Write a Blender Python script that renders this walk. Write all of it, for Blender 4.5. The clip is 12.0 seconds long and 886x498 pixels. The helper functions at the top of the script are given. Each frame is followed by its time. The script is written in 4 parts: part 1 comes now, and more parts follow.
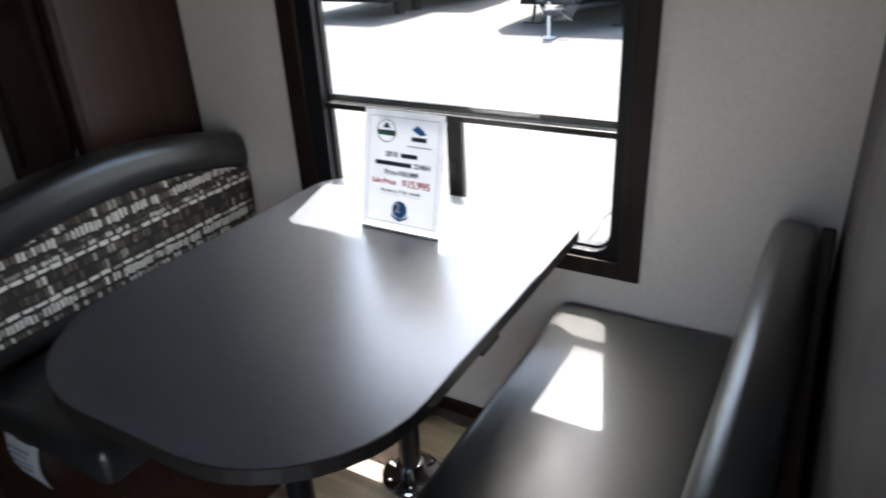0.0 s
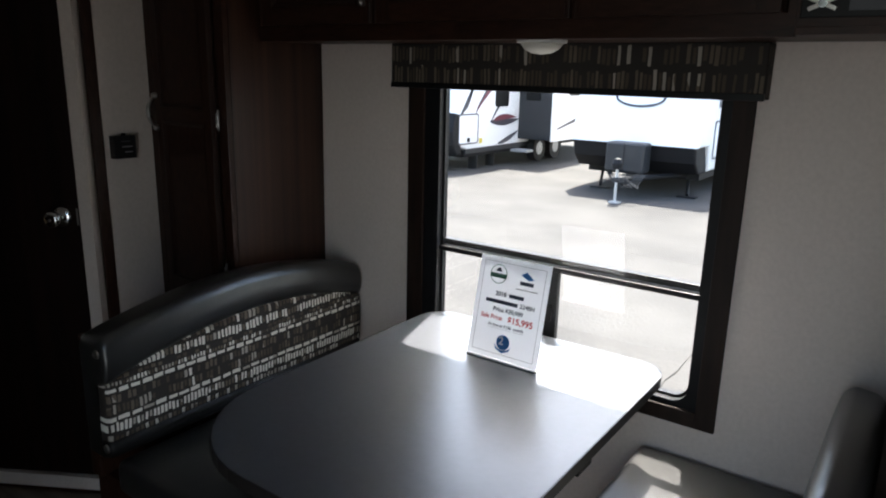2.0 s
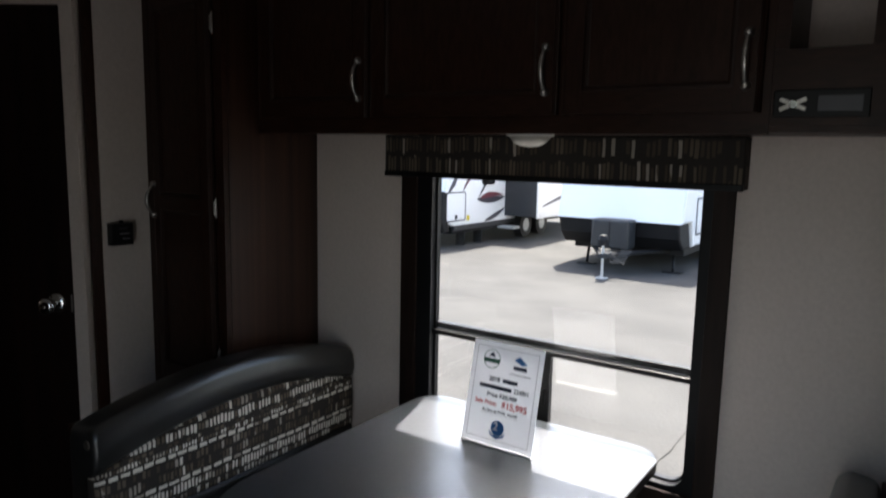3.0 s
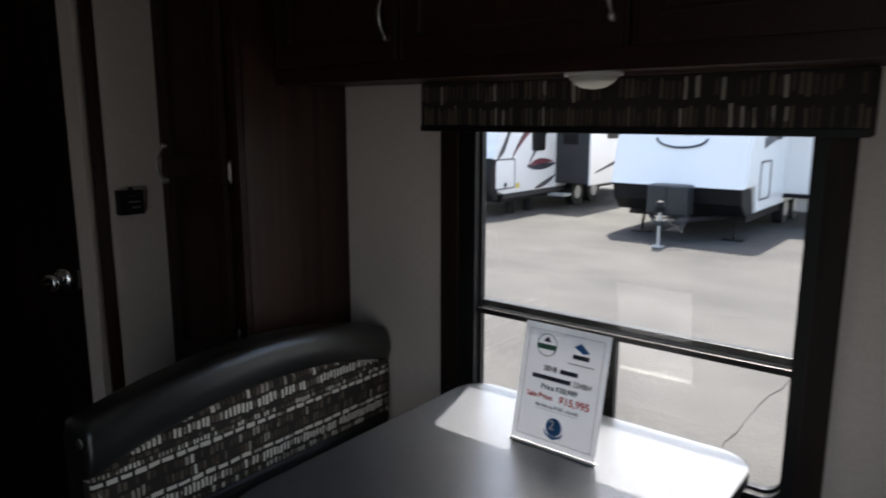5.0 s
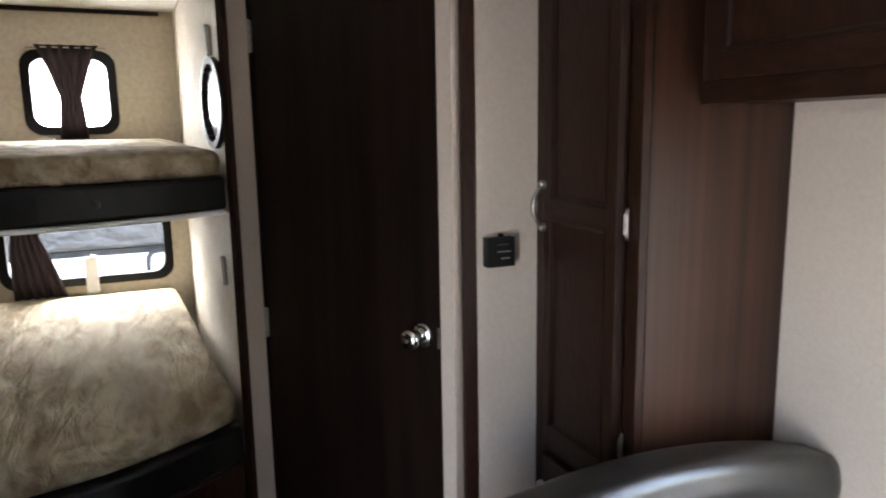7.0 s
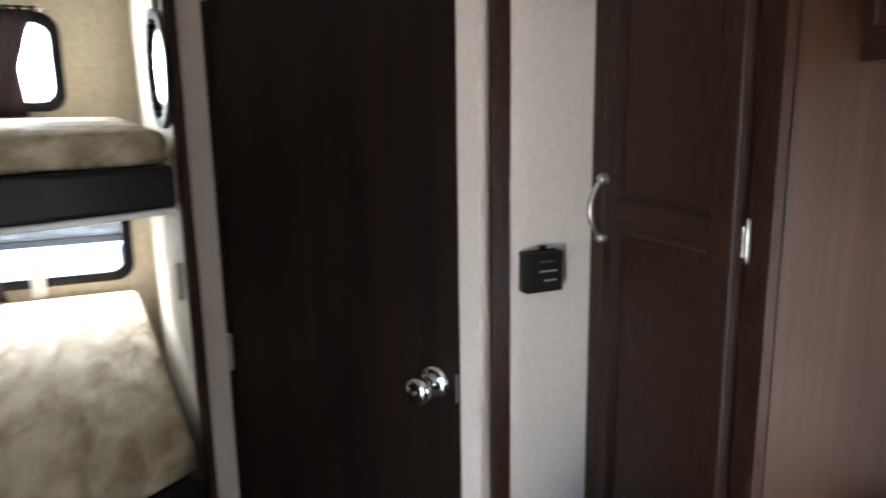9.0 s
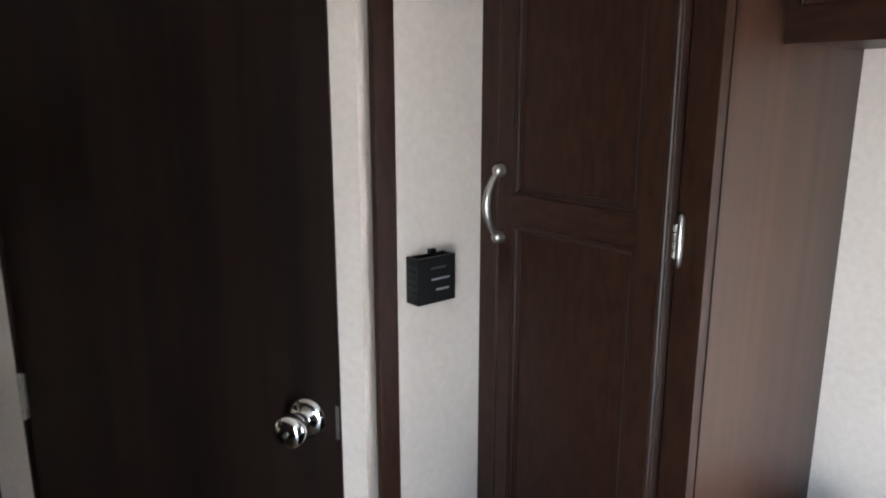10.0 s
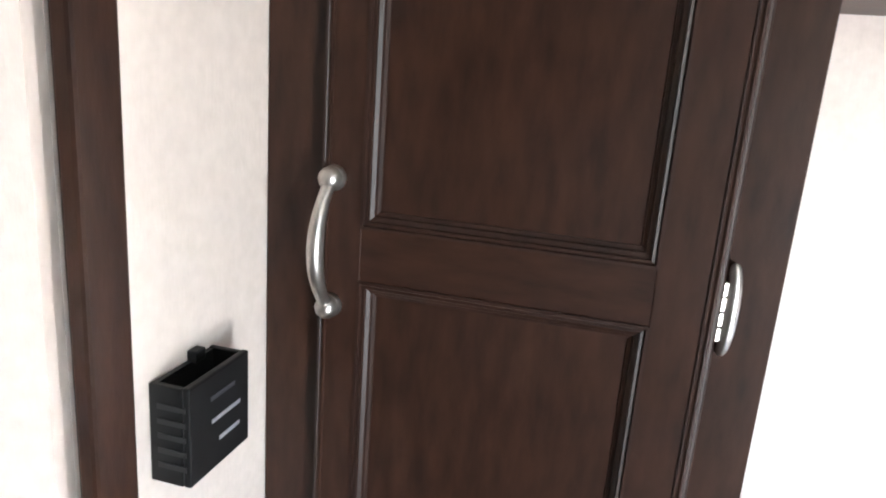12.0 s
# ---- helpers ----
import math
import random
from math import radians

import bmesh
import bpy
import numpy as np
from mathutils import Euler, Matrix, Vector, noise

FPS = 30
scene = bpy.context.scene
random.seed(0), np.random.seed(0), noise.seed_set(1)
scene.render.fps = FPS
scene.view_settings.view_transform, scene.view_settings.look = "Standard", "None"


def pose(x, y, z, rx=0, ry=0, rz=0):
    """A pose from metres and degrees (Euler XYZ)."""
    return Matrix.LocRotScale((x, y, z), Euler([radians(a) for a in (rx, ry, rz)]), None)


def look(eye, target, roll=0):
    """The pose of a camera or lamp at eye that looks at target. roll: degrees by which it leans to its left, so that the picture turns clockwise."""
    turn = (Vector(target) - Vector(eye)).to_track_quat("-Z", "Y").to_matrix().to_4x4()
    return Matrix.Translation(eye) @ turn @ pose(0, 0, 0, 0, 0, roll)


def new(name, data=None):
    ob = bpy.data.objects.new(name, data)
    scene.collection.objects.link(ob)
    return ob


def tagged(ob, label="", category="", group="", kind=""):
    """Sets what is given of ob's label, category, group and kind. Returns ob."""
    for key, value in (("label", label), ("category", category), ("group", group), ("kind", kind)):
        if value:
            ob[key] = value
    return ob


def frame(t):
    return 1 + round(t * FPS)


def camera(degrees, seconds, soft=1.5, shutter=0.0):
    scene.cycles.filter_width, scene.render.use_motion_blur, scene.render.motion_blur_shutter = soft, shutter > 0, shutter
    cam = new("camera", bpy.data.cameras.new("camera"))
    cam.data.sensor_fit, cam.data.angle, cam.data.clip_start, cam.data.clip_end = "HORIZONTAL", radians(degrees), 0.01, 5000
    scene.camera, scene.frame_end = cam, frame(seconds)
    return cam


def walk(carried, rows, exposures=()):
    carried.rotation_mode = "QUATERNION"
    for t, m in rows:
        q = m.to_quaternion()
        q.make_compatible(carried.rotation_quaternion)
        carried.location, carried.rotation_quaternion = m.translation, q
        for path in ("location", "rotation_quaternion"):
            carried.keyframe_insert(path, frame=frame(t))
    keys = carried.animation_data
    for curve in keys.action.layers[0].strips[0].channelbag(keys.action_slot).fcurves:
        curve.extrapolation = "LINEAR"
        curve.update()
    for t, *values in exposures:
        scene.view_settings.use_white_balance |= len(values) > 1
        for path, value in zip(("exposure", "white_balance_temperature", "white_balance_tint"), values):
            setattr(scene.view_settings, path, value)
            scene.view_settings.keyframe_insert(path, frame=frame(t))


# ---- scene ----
cam = camera(65.1, 12.0, soft=1.9, shutter=0.3)
PATH = [
    (0, (0.06, -0.133, 1.425), (-0.861, 1.407, 0.54), -3.1),
    (0.5, (0.021, -0.258, 1.451), (-1.107, 1.192, 0.66), -2.5),
    (1, (0.028, -0.351, 1.468), (-1.14, 1.117, 0.773), -0.5),
    (1.5, (0.052, -0.4, 1.475), (-1.123, 1.109, 0.89), 0.4),
    (2, (0.075, -0.416, 1.49), (-1.041, 1.17, 0.999), 1.4),
    (2.5, (0.078, -0.428, 1.496), (-1.029, 1.187, 1.086), 1.4),
    (3, (0.079, -0.45, 1.525), (-1.036, 1.188, 1.247), 1.2),
    (3.2, (0.078, -0.452, 1.542), (-1.038, 1.196, 1.341), 1.0),
    (4.8, (-0.034, -0.28, 1.479), (-1.178, 1.327, 1.148), 0.5),
    (5, (-0.077, -0.202, 1.477), (-1.297, 1.34, 1.11), 0.1),
    (5.5, (-0.164, -0.05, 1.486), (-1.658, 1.217, 1.083), -0.5),
    (6, (-0.281, 0.005, 1.486), (-1.919, 1.081, 1.086), -1.3),
    (6.5, (-0.471, 0.039, 1.521), (-2.197, 0.981, 1.156), -0.5),
    (7, (-0.59, 0.048, 1.528), (-2.405, 0.819, 1.194), -1.0),
    (7.2, (-0.635, 0.06, 1.533), (-2.481, 0.758, 1.209), -1.2),
    (8.8, (-0.981, 0.255, 1.502), (-2.863, 0.816, 1.128), -1.5),
    (9, (-1.053, 0.188, 1.517), (-2.849, 0.978, 1.127), -1.0),
    (9.5, (-1.164, 0.128, 1.52), (-2.729, 1.305, 1.112), 0.6),
    (10, (-1.286, 0.182, 1.513), (-2.78, 1.436, 1.074), -0.0),
    (10.5, (-1.396, 0.3, 1.521), (-2.824, 1.652, 1.155), -0.4),
    (11, (-1.522, 0.361, 1.511), (-2.785, 1.87, 1.153), 0.3),
    (11.5, (-1.723, 0.412, 1.497), (-2.46, 2.223, 1.074), 2.6),
    (12, (-1.825, 0.443, 1.485), (-2.313, 2.316, 0.981), 4.3),
]
# seconds, stops, kelvin, tint
EXPOSURES = [(0, 3.02, 6500, 10), (1, 2.75, 6500, 10), (2, 2.45, 6550, 10), (3, 2.1, 6600, 11), (5, 1.74, 6600, 11), (5.5, 1.68, 6650, 11), (6, 2.5, 6700, 12), (6.5, 3.95, 6850, 13), (7, 4.9, 6850, 13), (8.8, 5.45, 6450, 11), (9.5, 5.58, 6250, 9), (10.5, 5.78, 6200, 9), (11, 5.85, 6200, 9), (11.5, 6.35, 6300, 10), (12, 6.72, 6350, 11)]
walk(cam, [(t, look(e, g, r)) for t, e, g, r in PATH], EXPOSURES)

# ---- light ----
world = bpy.data.worlds.new("world")
scene.world = world
world.use_nodes = True
wn = world.node_tree.nodes
sky = wn.new("ShaderNodeTexSky")
sky.sky_type, sky.sun_disc = "NISHITA", False
SUN_TO = Vector((-0.30, 1.0, 2.14)).normalized()
sky.dust_density, sky.air_density = 3.0, 1.2
sky.sun_elevation = math.asin(SUN_TO.z)
sky.sun_rotation = math.atan2(SUN_TO.x, SUN_TO.y)
world.node_tree.links.new(sky.outputs[0], wn["Background"].inputs[0])
wn["Background"].inputs[1].default_value = 0.15
sun = new("sun", bpy.data.lights.new("sun", "SUN"))
sun.data.energy, sun.data.angle, sun.data.color = 5.0, radians(0.6), (1.0, 0.95, 0.88)
sun.matrix_world = look(SUN_TO * 30, (0, 0, 0))


def window_light(name, eye, target, w, h, watts, color=(0.93, 0.97, 1.0)):
    """An area lamp: skylight stand-in at the bunk windows, added fill at the doorway."""
    ob = new(name, bpy.data.lights.new(name, "AREA"))
    ob.data.shape, ob.data.size, ob.data.size_y = "RECTANGLE", w, h
    ob.data.energy, ob.data.color = watts, color
    ob.matrix_world = look(eye, target)
    return ob


# added skylight stand-ins: one in the upper window, one hidden above the lower
window_light("bunk_window_light", (-4.46, -0.285, 1.715), (-3, -0.285, 1.5), 0.32, 0.32, 0.6)
window_light("bunk_window_light", (-4.64, -0.28, 1.36), (-3.5, -0.3, 0.70), 0.65, 0.4, 2.1)
# fill lamp added in an unseen doorway to brighten the dinette walls
window_light("added_fill_light", (-0.05, -1.13, 0.62), (-0.20, 1.0, 0.58), 0.66, 1.05, 0.85)

# ---- materials ----


def material(name, color, rough=0.5, metal=0.0, spec=0.5):
    m = bpy.data.materials.new(name)
    m.use_nodes = True
    b = m.node_tree.nodes["Principled BSDF"]
    b.inputs["Base Color"].default_value = (*color, 1)
    b.inputs["Roughness"].default_value = rough
    b.inputs["Metallic"].default_value = metal
    b.inputs["Specular IOR Level"].default_value = spec
    return m


def vary(m, low, high, scale=(8, 8, 8), detail=6, bump=0.0, bump_scale=None, rough=None, lo=0.3, hi=0.7, dist=0.002, per_piece=0.0):
    """Colour between low and high by stretched noise, with relief and uneven gloss."""
    t, b = m.node_tree, m.node_tree.nodes["Principled BSDF"]
    n, ln = t.nodes, t.links
    co = n.new("ShaderNodeTexCoord")
    mp = n.new("ShaderNodeMapping")
    mp.inputs["Scale"].default_value = scale
    ln.new(co.outputs["Object"], mp.inputs[0])
    nz = n.new("ShaderNodeTexNoise")
    nz.inputs["Scale"].default_value, nz.inputs["Detail"].default_value = 1.0, detail
    ln.new(mp.outputs[0], nz.inputs["Vector"])
    rp = n.new("ShaderNodeValToRGB")
    e = rp.color_ramp.elements
    e[0].position, e[0].color, e[1].position, e[1].color = lo, (*low, 1), hi, (*high, 1)
    ln.new(nz.outputs[0], rp.inputs[0])
    col = rp.outputs[0]
    if per_piece:
        inf = n.new("ShaderNodeObjectInfo")
        mr = n.new("ShaderNodeMapRange")
        mr.inputs[3].default_value, mr.inputs[4].default_value = 1 - per_piece, 1 + per_piece
        ln.new(inf.outputs["Random"], mr.inputs[0])
        hs = n.new("ShaderNodeHueSaturation")
        ln.new(mr.outputs[0], hs.inputs["Value"])
        ln.new(col, hs.inputs["Color"])
        col = hs.outputs[0]
    ln.new(col, b.inputs["Base Color"])
    if bump:
        n2 = n.new("ShaderNodeTexNoise")
        n2.inputs["Detail"].default_value = 4
        mp2 = n.new("ShaderNodeMapping")
        mp2.inputs["Scale"].default_value = bump_scale or [4 * s for s in scale]
        ln.new(co.outputs["Object"], mp2.inputs[0])
        ln.new(mp2.outputs[0], n2.inputs["Vector"])
        n2.inputs["Scale"].default_value = 1
        bp = n.new("ShaderNodeBump")
        bp.inputs["Strength"].default_value, bp.inputs["Distance"].default_value = bump, dist
        ln.new(n2.outputs[0], bp.inputs["Height"])
        ln.new(bp.outputs[0], b.inputs["Normal"])
    if rough:
        n3 = n.new("ShaderNodeTexNoise")
        n3.inputs["Scale"].default_value = 5
        ln.new(co.outputs["Object"], n3.inputs["Vector"])
        mr3 = n.new("ShaderNodeMapRange")
        mr3.inputs[3].default_value, mr3.inputs[4].default_value = rough
        ln.new(n3.outputs[0], mr3.inputs[0])
        ln.new(mr3.outputs[0], b.inputs["Roughness"])
    return m


WALL = vary(material("linen_wallboard", (0.6, 0.55, 0.5), 0.7), (0.645, 0.557, 0.498), (0.705, 0.612, 0.55), (90, 90, 90), bump=0.15, bump_scale=(260, 260, 90))
BUNK_WALL = vary(material("cream_wallboard", (0.6, 0.54, 0.44), 0.7), (0.54, 0.48, 0.38), (0.66, 0.60, 0.50), (40, 40, 40), bump=0.1)
CEIL = vary(material("ceiling_board", (0.7, 0.68, 0.63), 0.7), (0.66, 0.64, 0.6), (0.74, 0.72, 0.68), (20, 20, 20), bump=0.1)
WOOD = vary(material("dark_stained_wood", (0.04, 0.02, 0.014), 0.42), (0.0150, 0.0056, 0.0033), (0.037, 0.0147, 0.0085), (85, 85, 24), detail=10, bump=0.14, rough=(0.34, 0.5), dist=0.001)
WOOD_H = vary(material("dark_stained_wood_crossgrain", (0.04, 0.02, 0.014), 0.42), (0.0150, 0.0056, 0.0033), (0.037, 0.0147, 0.0085), (24, 85, 85), detail=10, bump=0.14, rough=(0.34, 0.5), dist=0.001)
DOOR_WOOD = vary(material("dark_door_laminate", (0.03, 0.016, 0.012), 0.45), (0.0060, 0.0028, 0.0022), (0.019, 0.0088, 0.0062), (24, 24, 1.3), bump=0.08, rough=(0.4, 0.55), dist=0.001)
for m_ in (WOOD, WOOD_H, DOOR_WOOD):
    m_.node_tree.nodes["Principled BSDF"].inputs["Specular IOR Level"].default_value = 0.26
BEAD = vary(material("polished_dark_moulding", (0.03, 0.013, 0.008), 0.3), (0.0130, 0.0050, 0.0030), (0.030, 0.0120, 0.0072), (60, 60, 14), detail=8, bump=0.05, rough=(0.38, 0.48), dist=0.0006)
BEAD.node_tree.nodes["Principled BSDF"].inputs["Specular IOR Level"].default_value = 0.35
PANEL_WOOD = vary(material("streaky_brown_laminate", (0.08, 0.045, 0.032), 0.36), (0.0100, 0.0037, 0.0021), (0.056, 0.0240, 0.0142), (12, 30, 0.5), detail=6, lo=0.28, hi=0.74, bump=0.05, rough=(0.30, 0.38), dist=0.001)
VINYL = vary(material("black_vinyl", (0.02, 0.02, 0.021), 0.36), (0.011, 0.011, 0.0108), (0.019, 0.0188, 0.0184), (9, 9, 9), bump=0.25, bump_scale=(320, 320, 320), rough=(0.31, 0.38), dist=0.001)
TABLE = vary(material("grey_laminate", (0.03, 0.031, 0.035), 0.3), (0.042, 0.047, 0.056), (0.054, 0.059, 0.069), (60, 60, 60))
tbs = TABLE.node_tree.nodes["Principled BSDF"].inputs
tbs["Specular IOR Level"].default_value, tbs["Roughness"].default_value = 1.0, 0.31
tbs["Coat Weight"].default_value, tbs["Coat Roughness"].default_value, tbs["Coat IOR"].default_value = 0.5, 0.31, 1.5
PANEL_WOOD.node_tree.nodes["Principled BSDF"].inputs["Specular IOR Level"].default_value = 0.36
VINYL.node_tree.nodes["Principled BSDF"].inputs["Specular IOR Level"].default_value = 0.85
TABLE_EDGE = material("black_edge_band", (0.015, 0.013, 0.012), 0.4)
FRAME = vary(material("window_wood_trim", (0.03, 0.016, 0.011), 0.4), (0.011, 0.0062, 0.0048), (0.026, 0.0142, 0.0100), (30, 30, 3), bump=0.1)
FRAME.node_tree.nodes["Principled BSDF"].inputs["Specular IOR Level"].default_value = 0.2
FRAME.node_tree.nodes["Principled BSDF"].inputs["Roughness"].default_value = 0.55
BLACK = material("black_plastic", (0.008, 0.008, 0.0085), 0.42, spec=0.22)
YELLOW = material("yellow_sticker", (0.7, 0.55, 0.05), 0.5)
RAIL = vary(material("black_rail_vinyl", (0.012, 0.012, 0.012), 0.4), (0.006, 0.006, 0.006), (0.011, 0.011, 0.011), (14, 14, 14), bump=0.2, bump_scale=(300, 300, 300), dist=0.001)
RAIL.node_tree.nodes["Principled BSDF"].inputs["Specular IOR Level"].default_value = 0.25
RUBBER = material("black_rubber", (0.015, 0.015, 0.015), 0.7)
ALU = material("black_anodised_aluminium", (0.008, 0.008, 0.009), 0.38, 0.0, 0.25)
NICKEL = vary(material("brushed_nickel", (0.62, 0.60, 0.57), 0.28, 1.0), (0.42, 0.40, 0.375), (0.60, 0.575, 0.54), (60, 60, 60), rough=(0.3, 0.42))
CHROME = material("chrome", (0.75, 0.75, 0.76), 0.1, 1.0)
WHITE = material("white_plastic", (0.8, 0.8, 0.78), 0.4)
PAPER = vary(material("white_paper", (0.82, 0.83, 0.84), 0.6), (0.8, 0.81, 0.83), (0.85, 0.85, 0.86), (10, 10, 10))
SHEET = bpy.data.materials.new("backlit_paper")
SHEET.use_nodes = True
sn, sl_n = SHEET.node_tree.nodes, SHEET.node_tree.links
sn["Principled BSDF"].inputs["Base Color"].default_value, sn["Principled BSDF"].inputs["Roughness"].default_value = (0.82, 0.83, 0.85, 1), 0.6
s_tr, s_mx = sn.new("ShaderNodeBsdfTranslucent"), sn.new("ShaderNodeMixShader")
s_tr.inputs[0].default_value, s_mx.inputs[0].default_value = (0.78, 0.80, 0.84, 1), 0.35
sl_n.new(sn["Principled BSDF"].outputs[0], s_mx.inputs[1])
sl_n.new(s_tr.outputs[0], s_mx.inputs[2])
sl_n.new(s_mx.outputs[0], sn["Material Output"].inputs[0])
LENS = material("frosted_lens", (0.5, 0.48, 0.43), 0.4)
FLOOR = vary(material("oak_plank_vinyl", (0.3, 0.24, 0.17), 0.4), (0.085, 0.062, 0.040), (0.19, 0.15, 0.105), (2.0, 30, 30), bump=0.08, rough=(0.32, 0.5), per_piece=0.12)
ASPHALT = vary(material("sunlit_asphalt", (0.2, 0.2, 0.19), 0.9), (0.034, 0.0328, 0.031), (0.060, 0.0575, 0.0535), (0.8, 1.1, 0.8), detail=13, bump=0.4, bump_scale=(30, 30, 30), dist=0.02)
TRAILER_WHITE = vary(material("white_fibreglass", (0.8, 0.8, 0.8), 0.25), (0.88, 0.87, 0.85), (0.92, 0.91, 0.89), (1, 1, 1))
# dark grey of covers and skirts; also the shadow painted on the slide-out
TRAILER_GREY_AND_SHADOW = material("grey_parts_and_slide_out_shadow", (0.022, 0.024, 0.027), 0.45)
TRAILER_SILVER = vary(material("silver_siding", (0.3, 0.31, 0.33), 0.35, 0.3), (0.26, 0.27, 0.29), (0.36, 0.37, 0.39), (2, 2, 14))
COVER = vary(material("crumpled_grey_cover", (0.03, 0.029, 0.027), 0.6), (0.018, 0.018, 0.017), (0.045, 0.043, 0.040), (3, 5, 9), detail=8, bump=0.8, bump_scale=(4, 6, 10), dist=0.05)
TRAILER_BLACK = material("black_underbody", (0.009, 0.009, 0.010), 0.6, spec=0.25)
CRACK = vary(material("dirt_filled_crack", (0.03, 0.03, 0.028), 0.9), (0.030, 0.029, 0.027), (0.055, 0.053, 0.049), (9, 9, 9))
TRAILER_RED = material("maroon_decal", (0.16, 0.04, 0.05), 0.4)
DECAL = material("charcoal_decal", (0.05, 0.05, 0.06), 0.4)
STEEL = material("galvanised_steel", (0.55, 0.56, 0.57), 0.4, 0.6)
CURTAIN = vary(material("brown_curtain_cloth", (0.03, 0.02, 0.02), 0.9), (0.022, 0.014, 0.014), (0.05, 0.034, 0.034), (50, 50, 8), bump=0.2)
RED_INK = material("red_ink", (0.55, 0.02, 0.04), 0.6)
DARK_INK = material("dark_ink", (0.03, 0.04, 0.07), 0.6)
BLUE_INK = material("blue_ink", (0.03, 0.16, 0.42), 0.6)
GREEN_INK = material("green_ink", (0.05, 0.16, 0.11), 0.6)
GREY_INK = material("grey_ink", (0.25, 0.25, 0.27), 0.6)

GLASS = bpy.data.materials.new("window_glass")
GLASS.use_nodes = True
gb = GLASS.node_tree.nodes["Principled BSDF"]
gb.inputs["Base Color"].default_value = (0.93, 0.95, 0.95, 1)
gb.inputs["Roughness"].default_value, gb.inputs["Transmission Weight"].default_value, gb.inputs["IOR"].default_value = 0.0, 1.0, 1.45


def mattress_cloth():
    m = material("mottled_mattress_cloth", (0.45, 0.38, 0.26), 0.9)
    vary(m, (0.24, 0.175, 0.105), (0.54, 0.465, 0.335), (5, 13, 13), detail=14, bump=0.85, bump_scale=(4, 15, 15), lo=0.32, hi=0.66, dist=0.04)
    for nd in m.node_tree.nodes:
        if nd.type == "TEX_NOISE":
            nd.inputs["Distortion"].default_value = 0.45
    return m


MATTRESS = mattress_cloth()


def woven_fabric():
    """Black cloth with rows of short cream, taupe and brown strokes; rows lie along z, strokes along y or x."""
    m = material("stroke_pattern_fabric", (0.02, 0.02, 0.02), 0.85)
    t, b = m.node_tree, m.node_tree.nodes["Principled BSDF"]
    n, ln = t.nodes, t.links

    def math_node(op, a, c=None):
        k = n.new("ShaderNodeMath")
        k.operation = op
        for i, v in enumerate((a, c)):
            if v is None:
                continue
            if isinstance(v, (int, float)):
                k.inputs[i].default_value = v
            else:
                ln.new(v, k.inputs[i])
        return k.outputs[0]

    def noise1(vec, scale):
        k = n.new("ShaderNodeTexNoise")
        k.inputs["Scale"].default_value, k.inputs["Detail"].default_value = scale, 2
        ln.new(vec, k.inputs["Vector"])
        return k.outputs[0]

    co = n.new("ShaderNodeTexCoord")
    sp = n.new("ShaderNodeSeparateXYZ")
    ln.new(co.outputs["UV"], sp.inputs[0])
    u, v = sp.outputs[0], sp.outputs[1]
    wob = noise1(co.outputs["UV"], 30)
    v = math_node("ADD", v, math_node("MULTIPLY", math_node("SUBTRACT", wob, 0.5), 0.004))
    period = 0.172
    vp = math_node("FRACT", math_node("DIVIDE", v, period))
    turn = math_node("FLOOR", math_node("DIVIDE", v, period))
    # rows: start, height, stroke width, brightness
    rows = ((0.000, 0.018, 0.0125, 0.62), (0.018, 0.023, 0.0105, 0.88), (0.041, 0.011, 0.032, 0.95), (0.052, 0.022, 0.0110, 0.36), (0.074, 0.019, 0.0125, 0.33), (0.093, 0.011, 0.030, 0.95),
            (0.104, 0.011, 0.0090, 0.66), (0.115, 0.009, 0.017, 0.30), (0.124, 0.022, 0.0115, 0.80), (0.146, 0.026, 0.0135, 0.50))

    def row_values(pick):
        r = n.new("ShaderNodeValToRGB")
        r.color_ramp.interpolation = "CONSTANT"
        el = r.color_ramp.elements
        for i, row in enumerate(rows):
            k = el[0] if i == 0 else el[1] if i == 1 else el.new(row[0] / period)
            k.position = row[0] / period
            k.color = (*pick(row), 1)
        ln.new(vp, r.inputs[0])
        s = n.new("ShaderNodeSeparateColor")
        ln.new(r.outputs[0], s.inputs[0])
        return s.outputs

    first, second = row_values(lambda r: (r[0] / period, r[1] / period, 0)), row_values(lambda r: (r[2], r[3], 0))
    fv = math_node("DIVIDE", math_node("SUBTRACT", vp, first[0]), first[1])
    row = math_node("ADD", math_node("MULTIPLY", first[0], 50.0), math_node("MULTIPLY", turn, 91.0))
    ur = math_node("DIVIDE", math_node("ADD", u, math_node("MULTIPLY", math_node("SUBTRACT", noise1(co.outputs["UV"], 45), 0.5), 0.006)), second[0])
    cell = math_node("FLOOR", ur)
    fu = math_node("FRACT", ur)
    cv = n.new("ShaderNodeCombineXYZ")
    ln.new(cell, cv.inputs[0])
    ln.new(row, cv.inputs[1])
    wc = n.new("ShaderNodeTexWhiteNoise")
    wc.noise_dimensions = "3D"
    ln.new(cv.outputs[0], wc.inputs["Vector"])
    wsep = n.new("ShaderNodeSeparateColor")
    ln.new(wc.outputs["Color"], wsep.inputs[0])
    # strokes of uneven height and width
    tall = math_node("ADD", 0.25, math_node("MULTIPLY", wsep.outputs[0], 0.15))
    off = math_node("ADD", 0.5, math_node("MULTIPLY", math_node("SUBTRACT", wsep.outputs[1], 0.5), 0.16))
